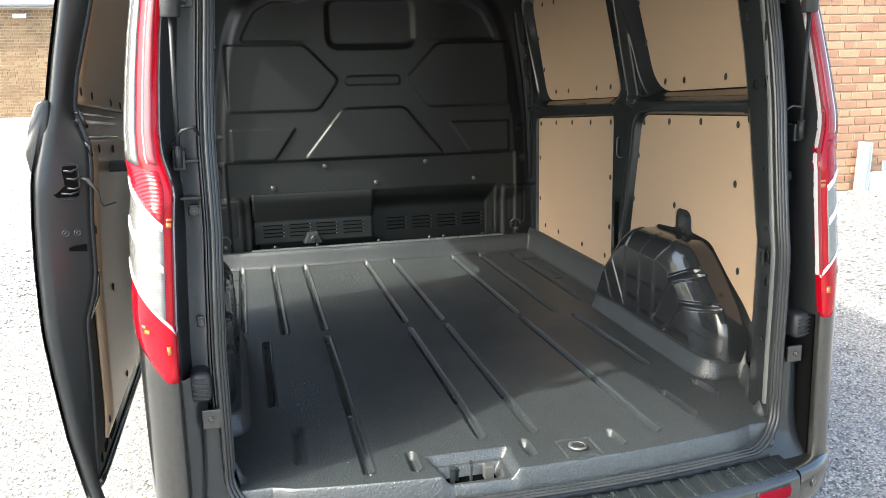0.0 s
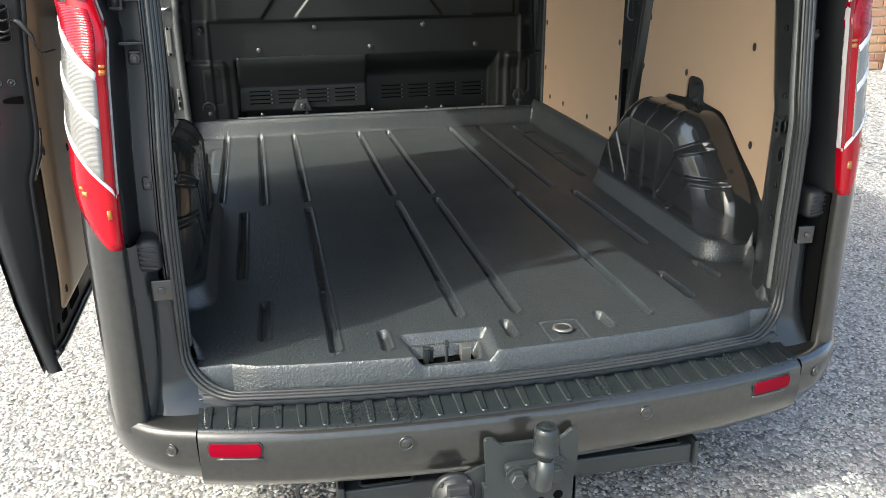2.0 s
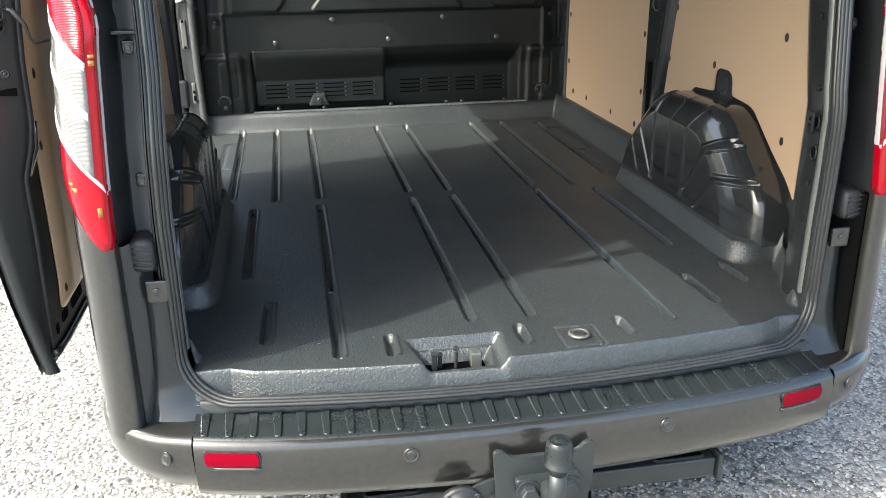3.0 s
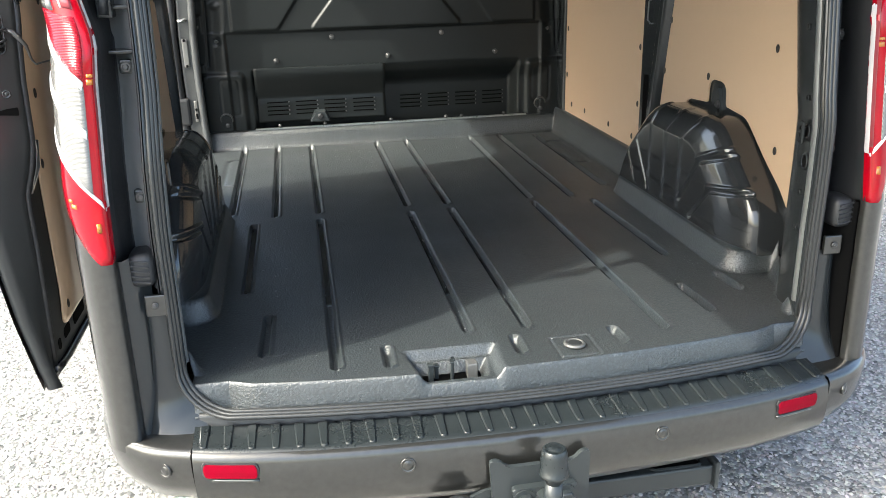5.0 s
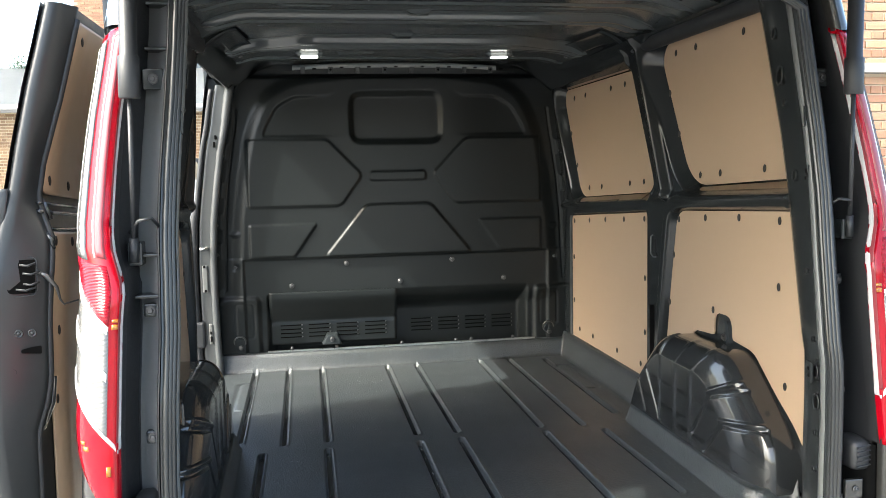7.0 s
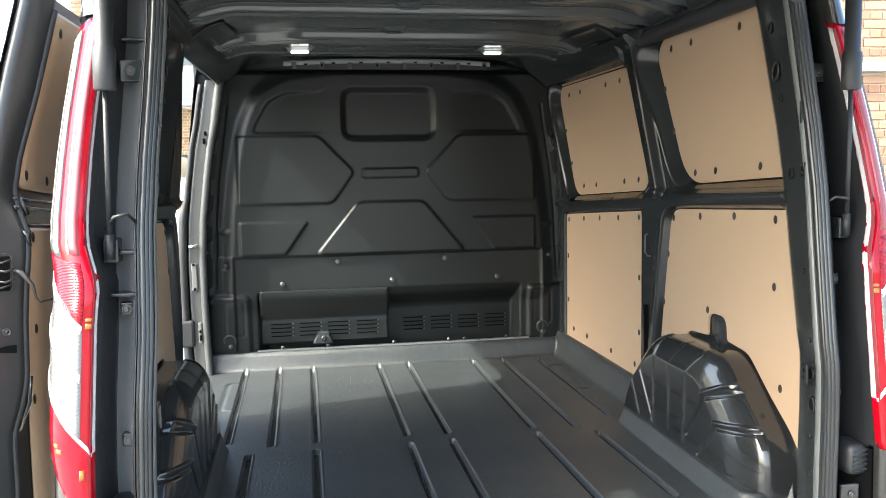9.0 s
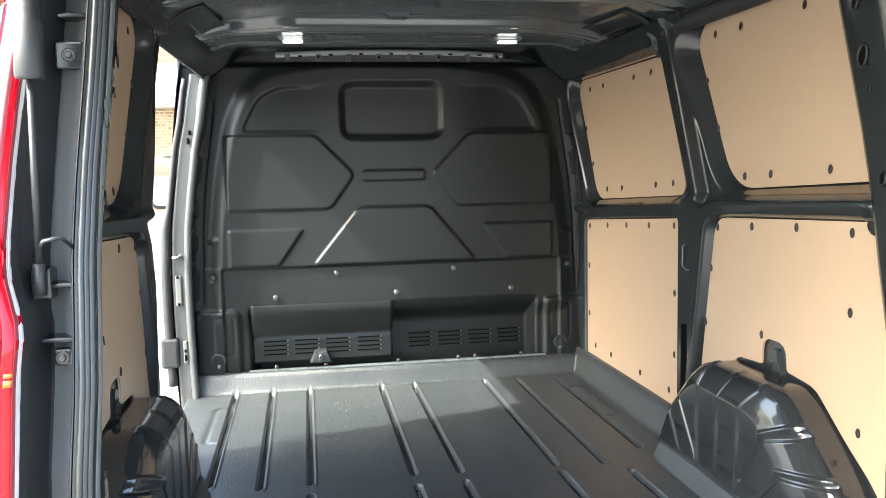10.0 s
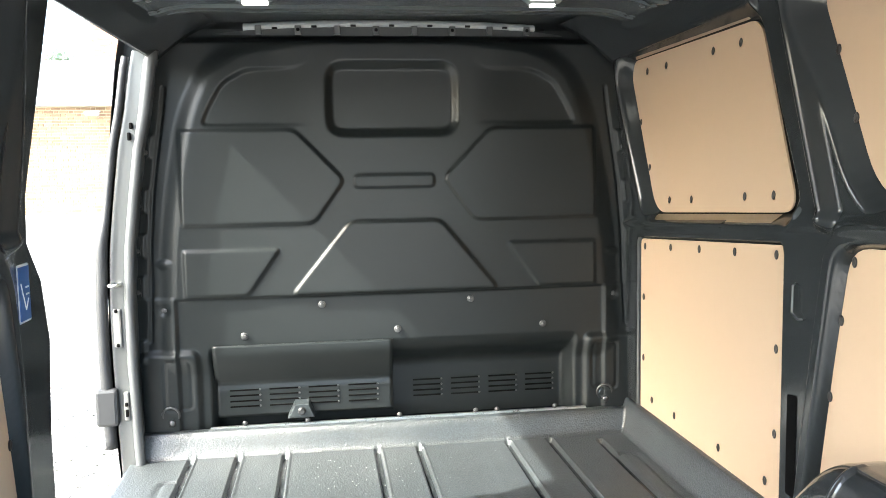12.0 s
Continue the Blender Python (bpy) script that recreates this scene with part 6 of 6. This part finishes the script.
    board(0.55, 1.40, [(0.55, 0.48), (1.40, 0.437)], [(0.475, 1.375), (0.612, 1.362), (0.851, 1.341), (1.10, 1.32), (0.492, 1.154), (0.48, 0.985), (0.74, 0.935), (0.52, 0.60), (0.9, 0.60)])
    board(1.49, 1.90, [(1.49, 0.427), (1.60, 0.432), (1.90, 0.485)], [(0.481, 1.520), (0.635, 1.505), (0.956, 1.476), (1.15, 1.46), (0.56, 1.86), (1.0, 1.86)])
    # glossy pressed rail between the boards, with its creases
    for z, r in ((1.468, 0.006), (1.448, 0.009), (1.408, 0.006)):
        bm = bmesh.new()
        tube(bm, [(-ix(z) + 0.004, y, z - 0.07 * (y - 0.43)) for y in np.linspace(0.40, 1.0, 8)], r, 8, flat=0.6)
        part("mid_rail_bead", bm, ARCHP, door, "", True)
    for pts, r in (([(-1.075, 0.43, 1.475), (-1.062, 0.425, 1.45), (-1.056, 0.43, 1.43)], 0.006), ([(-1.062, 0.40, 1.40), (-1.048, 0.395, 1.385), (-1.046, 0.40, 1.362)], 0.005), ([(-1.064, 0.40, 1.06), (-1.068, 0.392, 1.0), (-1.096, 0.40, 0.935)], 0.007)):
        bm = bmesh.new()
        tube(bm, pts, r, 8)
        part("seal_clip", bm, ARCHP, door, "", True)
    # rear edge of the door: latch recess with its pivots, screws, keyhole slot, seal and clips
    edge_y = lambda x: 0.3245 + (x + 1.19) * 0.31
    def on_edge(poly, y_off, depth):
        bm = bmesh.new()
        prism(bm, poly, "y", 0, depth)
        for v in bm.verts:
            v.co.y += edge_y(v.co.x) + back(v.co.z) - 0.32 + y_off
        return bm
    hollow = fillet([(-1.132, 1.266), (-1.078, 1.266), (-1.078, 1.342), (-1.132, 1.342)], [0.014, 0.004, 0.004, 0.014])
    recess = part("latch_recess", on_edge(hollow, -0.007, 0.002), HOLE, door, "dark latch recess with a pressed rim")
    bm = bmesh.new()
    tube(bm, [(x, edge_y(x) + back(z) - 0.323, z) for x, z in fillet([(-1.137, 1.26), (-1.074, 1.26), (-1.074, 1.347), (-1.137, 1.347)], 0.016)], 0.002, 6, True)
    part("recess_rim", bm, DOORP, recess, "", True)
    for z, x0, x1 in ((1.332, -1.105, -1.072), (1.312, -1.10, -1.066), (1.288, -1.10, -1.068), (1.276, -1.115, -1.074)):
        bm = bmesh.new()
        tube(bm, [(x0, edge_y(x0) - 0.006, z), ((x0 + x1) / 2, edge_y((x0 + x1) / 2) - 0.012, z - 0.003), (x1, edge_y(x1) - 0.008, z + 0.003)], 0.0028, 6)
        part("latch_finger", bm, PLASTIC, recess, "", True)
    bm = bmesh.new()
    tube(bm, [(-1.072, 0.36, 1.312), (-1.056, 0.36, 1.306), (-1.036, 0.37, 1.275), (-1.033, 0.38, 1.245), (-1.028, 0.39, 1.232), (-1.0, 0.41, 1.238)], [0.003, 0.006, 0.004, 0.0028, 0.0025, 0.002], 8)
    part("latch_lever", bm, BOLTM, recess, "dull steel lever", True)
    for x, z in ((-1.116, 1.175), (-1.090, 1.174), (-1.133, 1.087)):
        bm = bmesh.new()
        q = Matrix.Translation((x, edge_y(x) - 0.004, z)) @ pose(0, 0, 0, 90, 0, 20)
        lathe(bm, [(0.0095, 0), (0.0095, 0.002), (0.0075, 0.003), (0.006, 0.001), (0.0035, 0.001), (0.003, 0.0025), (0.001, 0.0025)], 14, q)
        part("screw", bm, PAINT, door, "", True)
    part("edge_slot", on_edge(fillet([(-1.112, 1.130), (-1.095, 1.128), (-1.072, 1.125), (-1.072, 1.144), (-1.095, 1.142), (-1.112, 1.138)], 0.003), -0.006, 0.001), HOLE, door)
    bm = bmesh.new()
    tube(bm, [(-edge_x(z) + 0.001, back(z) + 0.066, z) for z in np.linspace(0.47, 1.90, 60)], 0.008, 10)
    part("door_seal", bm, PLASTIC, door, "black rubber edge seal", True)
    bm = bmesh.new()
    tube(bm, [(-ix(0.46) + 0.004, y, 0.452 + 0.012 * smooth01((0.5 - y) / 0.1)) for y in np.linspace(0.40, 1.48, 20)], 0.012, 8)
    part("bottom_rail", bm, ARCHP, door, "glossy lower door rail", True)
    for y0, y1, z0, z1 in ((0.50, 0.56, 0.505, 0.535), (0.60, 0.72, 0.50, 0.535), (0.44, 0.465, 0.50, 0.53)):
        bm = bmesh.new()
        prism(bm, fillet([(y0, z0), (y1, z0), (y1, z1), (y0, z1)], 0.012), "x", -ix(0.52) + 0.0005, -ix(0.52) + 0.002)
        part("shell_hole", bm, HOLE, door)
    # door handle on the outside, seen past the edge
    bm = bmesh.new()
    prism(bm, fillet([(-1.12, 1.505), (-1.150, 1.502), (-1.174, 1.436), (-1.187, 1.372), (-1.180, 1.322), (-1.15, 1.32)], 0.012), "y", 0.35, 0.58, 0.006)
    part("outer_handle", bm, DOORP, door, "dark moulded door handle", True)
    # carrying rail between door and van
    bm = bmesh.new()
    box(bm, -1.08, -0.975, 0.75, 0.80, 1.28, 1.31, 0.006)
    part("roller_arm", bm, PLASTIC, door)
    return door


sliding_door()

# door mirror ahead of the side opening
bm = bmesh.new()
prism(bm, fillet([(-1.20, 1.35), (-1.035, 1.35), (-1.045, 1.63), (-1.18, 1.63)], 0.04), "y", 3.30, 3.42, 0.02)
mir = part("door_mirror", bm, PLASTIC, van, "black door mirror", True)
bm = bmesh.new()
prism(bm, fillet([(-1.185, 1.37), (-1.055, 1.37), (-1.058, 1.615), (-1.17, 1.615)], 0.035), "y", 3.292, 3.299)
part("mirror_glass", bm, MIRRORG, mir)
bm = bmesh.new()
box(bm, -1.05, -0.96, 3.32, 3.40, 1.34, 1.42, 0.01)
part("mirror_arm", bm, PLASTIC, mir)

# ---- buildings and things round the yard ----


def brick_mesh(w, h, d):
    bm = bmesh.new()
    box(bm, -w / 2, w / 2, -d / 2, d / 2, -h / 2, h / 2, 0.004, 1)
    me = part("brick", bm, BRICK).data
    bpy.data.objects.remove(bpy.data.objects["brick"])
    return me


def joined_bricks(spots, w, h, d, parent, material=None):
    """Bricks too far to pick apart, as one mesh."""
    c = np.array([(-1, -1, -1), (1, -1, -1), (1, -1, 1), (-1, -1, 1), (-1, 1, -1), (1, 1, -1), (1, 1, 1), (-1, 1, 1)]) * (w / 2, d / 2, h / 2)
    q = np.array([(0, 1, 2, 3), (1, 5, 6, 2), (3, 2, 6, 7), (4, 0, 3, 7), (0, 4, 5, 1)])
    v = (np.array(spots)[:, None, :] + c[None]).reshape(-1, 3)
    f = (q[None] + 8 * np.arange(len(spots))[:, None, None]).reshape(-1, 4)
    ob = lay("brick_field", v, f, material or BRICKJ, parent)
    return tagged(ob, kind="stuff")


BRICKJ = mat("brick_face_far", (0.4, 0.2, 0.1), 0.85)
random_tint(BRICKJ, (0.25, 0.11, 0.052), (0.37, 0.20, 0.10), True)
BRICKY = mat("yellow_stock_brick", (0.4, 0.28, 0.14), 0.85)
random_tint(BRICKY, (0.17, 0.09, 0.036), (0.29, 0.18, 0.08), True)
MORTARY = mat("pale_lime_mortar", (0.5, 0.42, 0.29), 0.9, 0, 0, 0.12, 3)

# near wall on the far side of the van
wall_near = bmesh.new()
box(wall_near, 2.4, 12.0, 4.712, 4.95, 0.1, 3.6)
near = tagged(part("wall_east", wall_near, MORTAR), "orange-red brick wall with pale mortar", "wall", kind="structure")
BR, BRH = brick_mesh(0.213, 0.063, 0.03), brick_mesh(0.1, 0.063, 0.03)
rest = {0.213: [], 0.1: []}
rng = random.Random(3)
for row in range(46):
    z = 0.30 + row * 0.075 + 0.0325
    if 2.262 < z < 2.345:
        continue
    for col in range(56):
        x = 2.45 + (col // 2) * 0.3375 + (0.16875 if row % 2 else 0)
        w = 0.213
        if col % 2:
            x, w = x + 0.16875, 0.1
        if 4.15 < x < 5.55 and z < 2.95:
            piece("brick", BR if w > 0.2 else BRH, Matrix.Translation((x + rng.uniform(-0.002, 0.002), 4.712 + rng.uniform(-0.002, 0.002), z)), near)
        elif z < 3.5:
            rest[w].append((x, 4.712, z))
for w, spots in rest.items():
    joined_bricks(spots, w, 0.063, 0.03, near)
bm = bmesh.new()
box(bm, 2.4, 12.0, 4.63, 4.72, 2.265, 2.345, 0.006)
tagged(part("wall_ledge", bm, CONCRETE), "grey concrete string course along the brick wall", "ledge", kind="structure")

# boards leaning on the near wall
zg = float(ground_height(np.array(4.8), np.array(4.6)))


def leaning_board(x, w, h, tilt, roll, y, material, label, stripes=()):
    bm = bmesh.new()
    box(bm, -w / 2, w / 2, -0.012, 0.012, 0, h, 0.003)
    ob = part("leaning_board", bm, material)
    ob.matrix_world = pose(x, y, zg - 0.005, -tilt, roll, 0)
    for a, b in stripes:
        bm = bmesh.new()
        box(bm, a, b, -0.0145, -0.0125, 0.02, h - 0.02)
        part("stripe", bm, PANELB, ob)
    return tagged(ob, label, "board", "boards against the wall")


leaning_board(4.80, 0.145, 0.46, 6, 7, 4.60, PANELW, "pale grey framed board leaning on the brick wall", ((-0.035, -0.025), (0.03, 0.06)))
leaning_board(5.16, 0.52, 0.18, 5, 0, 4.62, PANELW, "low white board standing on edge by the wall")
leaning_board(5.30, 0.44, 0.27, 3, 0, 4.665, PANELB, "blue-grey board behind the low white board")

# low brick building across the yard
YB = 20.3
bm = bmesh.new()
box(bm, -20.0, 6.0, YB + 0.012, YB + 6.5, 0.3, 3.17)
wall_l = part("brick_building", bm, MORTARY)
tagged(wall_l, "low yellow-orange brick building with a grey flat roof", "building")
spots = {0.211: [], 0.1: []}
for row in range(35):
    z = 0.56 + row * 0.075
    for col in range(112):
        x = -12.9 + (col // 2) * 0.3375 + (0.16875 if row % 2 else 0)
        w = 0.211
        if col % 2:
            x, w = x + 0.16875, 0.1
        if x < 5.9 and z < 3.15:
            spots[w].append((x, YB + 0.012, z))
for w, at in spots.items():
    joined_bricks(at, w, 0.062, 0.02, wall_l, BRICKY)
bm = bmesh.new()
box(bm, -20.2, 6.2, YB - 0.22, YB + 0.05, 3.17, 3.36, 0.01)
part("fascia", bm, FASCIA, wall_l)
bm = bmesh.new()
tube(bm, [(-20.2, YB - 0.27, 3.27), (6.2, YB - 0.27, 3.27)], 0.06, 10)
part("gutter", bm, FASCIA, wall_l, "", True)
bm = bmesh.new()
vs = [bm.verts.new(p) for p in ((-20.2, YB - 0.22, 3.36), (6.2, YB - 0.22, 3.36), (6.2, YB + 4.0, 4.75), (-20.2, YB + 4.0, 4.75))]
bm.faces.new(vs)
bmesh.ops.solidify(bm, geom=bm.faces[:], thickness=0.06)
part("roof", bm, ROOFM, wall_l)
bm = bmesh.new()
box(bm, -5.75, -5.45, YB - 0.36, YB - 0.22, 2.93, 3.03, 0.02)
part("flood_light", bm, FASCIA, wall_l, "small grey wall floodlight")
for x, z in ((-4.95, 2.8), (-5.5, 3.05)):
    bm = bmesh.new()
    tube(bm, [(x, YB, z), (x, YB - 0.12, z), (x, YB - 0.17, z - 0.1)], 0.025, 8)
    part("wall_pipe", bm, FASCIA, wall_l)

# taller house behind with windows, past the side door
bm = bmesh.new()
box(bm, -7.5, 3.0, 27.0, 33.0, 0.5, 8.6)
house = part("house", bm, MORTAR)
tagged(house, "pale brick house with sash windows behind the low roof", "house")
spots = [(-7.4 + c * 0.225 + (0.1125 if r % 2 else 0), 26.99, 3.9 + r * 0.075) for r in range(54) for c in range(46)]
joined_bricks(spots, 0.215, 0.065, 0.02, house)
for x in (-5.9, -3.6, -1.2, 1.2):
    bm = bmesh.new()
    box(bm, x - 0.6, x + 0.6, 26.93, 26.99, 4.9, 6.4, 0.01)
    wf = part("window", bm, WHITEP, house, "white framed window")
    for dx in (-0.29, 0.29):
        bm = bmesh.new()
        box(bm, x + dx - 0.24, x + dx + 0.24, 26.915, 26.932, 5.0, 6.3)
        part("pane", bm, GLASS, wf)
    bm = bmesh.new()
    box(bm, x - 0.68, x + 0.68, 26.86, 26.98, 4.82, 4.9, 0.01)
    part("sill", bm, CONCRETE, wf)
bm = bmesh.new()
vs = [bm.verts.new(p) for p in ((-7.8, 26.7, 8.6), (3.3, 26.7, 8.6), (3.3, 30.0, 10.8), (-7.8, 30.0, 10.8))]
bm.faces.new(vs)
bmesh.ops.solidify(bm, geom=bm.faces[:], thickness=0.12)
part("roof", bm, ROOFM, house)

def bush(x, y, z, h):
    """Sparse shrub top with tapered limbs and small leaf clumps."""
    root = tagged(new("shrub"), "sparse dark green shrub behind the flat roof", "shrub")
    r = random.Random(5)
    tips = []
    bm = bmesh.new()
    tube(bm, [(x, y, z), (x + 0.05, y, z + h * 0.5), (x, y, z + h * 0.8)], [0.07, 0.05, 0.02], 8)
    for _ in range(16):
        a, t = r.uniform(0, 6.28), r.uniform(0.3, 0.8)
        p = Vector((x, y, z + h * t))
        q = p + Vector((math.cos(a) * 0.6, math.sin(a) * 0.6, r.uniform(0.2, 0.6)))
        tube(bm, [p, (p + q) / 2 + Vector((0, 0, 0.05)), q], [0.02, 0.013, 0.005], 5)
        tips += [p.lerp(q, f) for f in (0.5, 0.7, 0.85, 1.0)]
    part("trunk", bm, BARK, root)
    verts, faces = [], []
    for p in tips:
        for _ in range(26):
            c = p + Vector((r.gauss(0, 0.13), r.gauss(0, 0.13), r.gauss(0, 0.13)))
            d = Vector((r.uniform(-1, 1), r.uniform(-1, 1), r.uniform(-1, 1))).normalized() * 0.05
            e = d.orthogonal().normalized() * 0.018
            k = len(verts)
            verts += [c - d, c + e, c + d, c - e]
            faces.append((k, k + 1, k + 2, k + 3))
    lay("crown", verts, faces, LEAF, root)
    return root


bush(-8.0, 24.6, 2.0, 3.4)
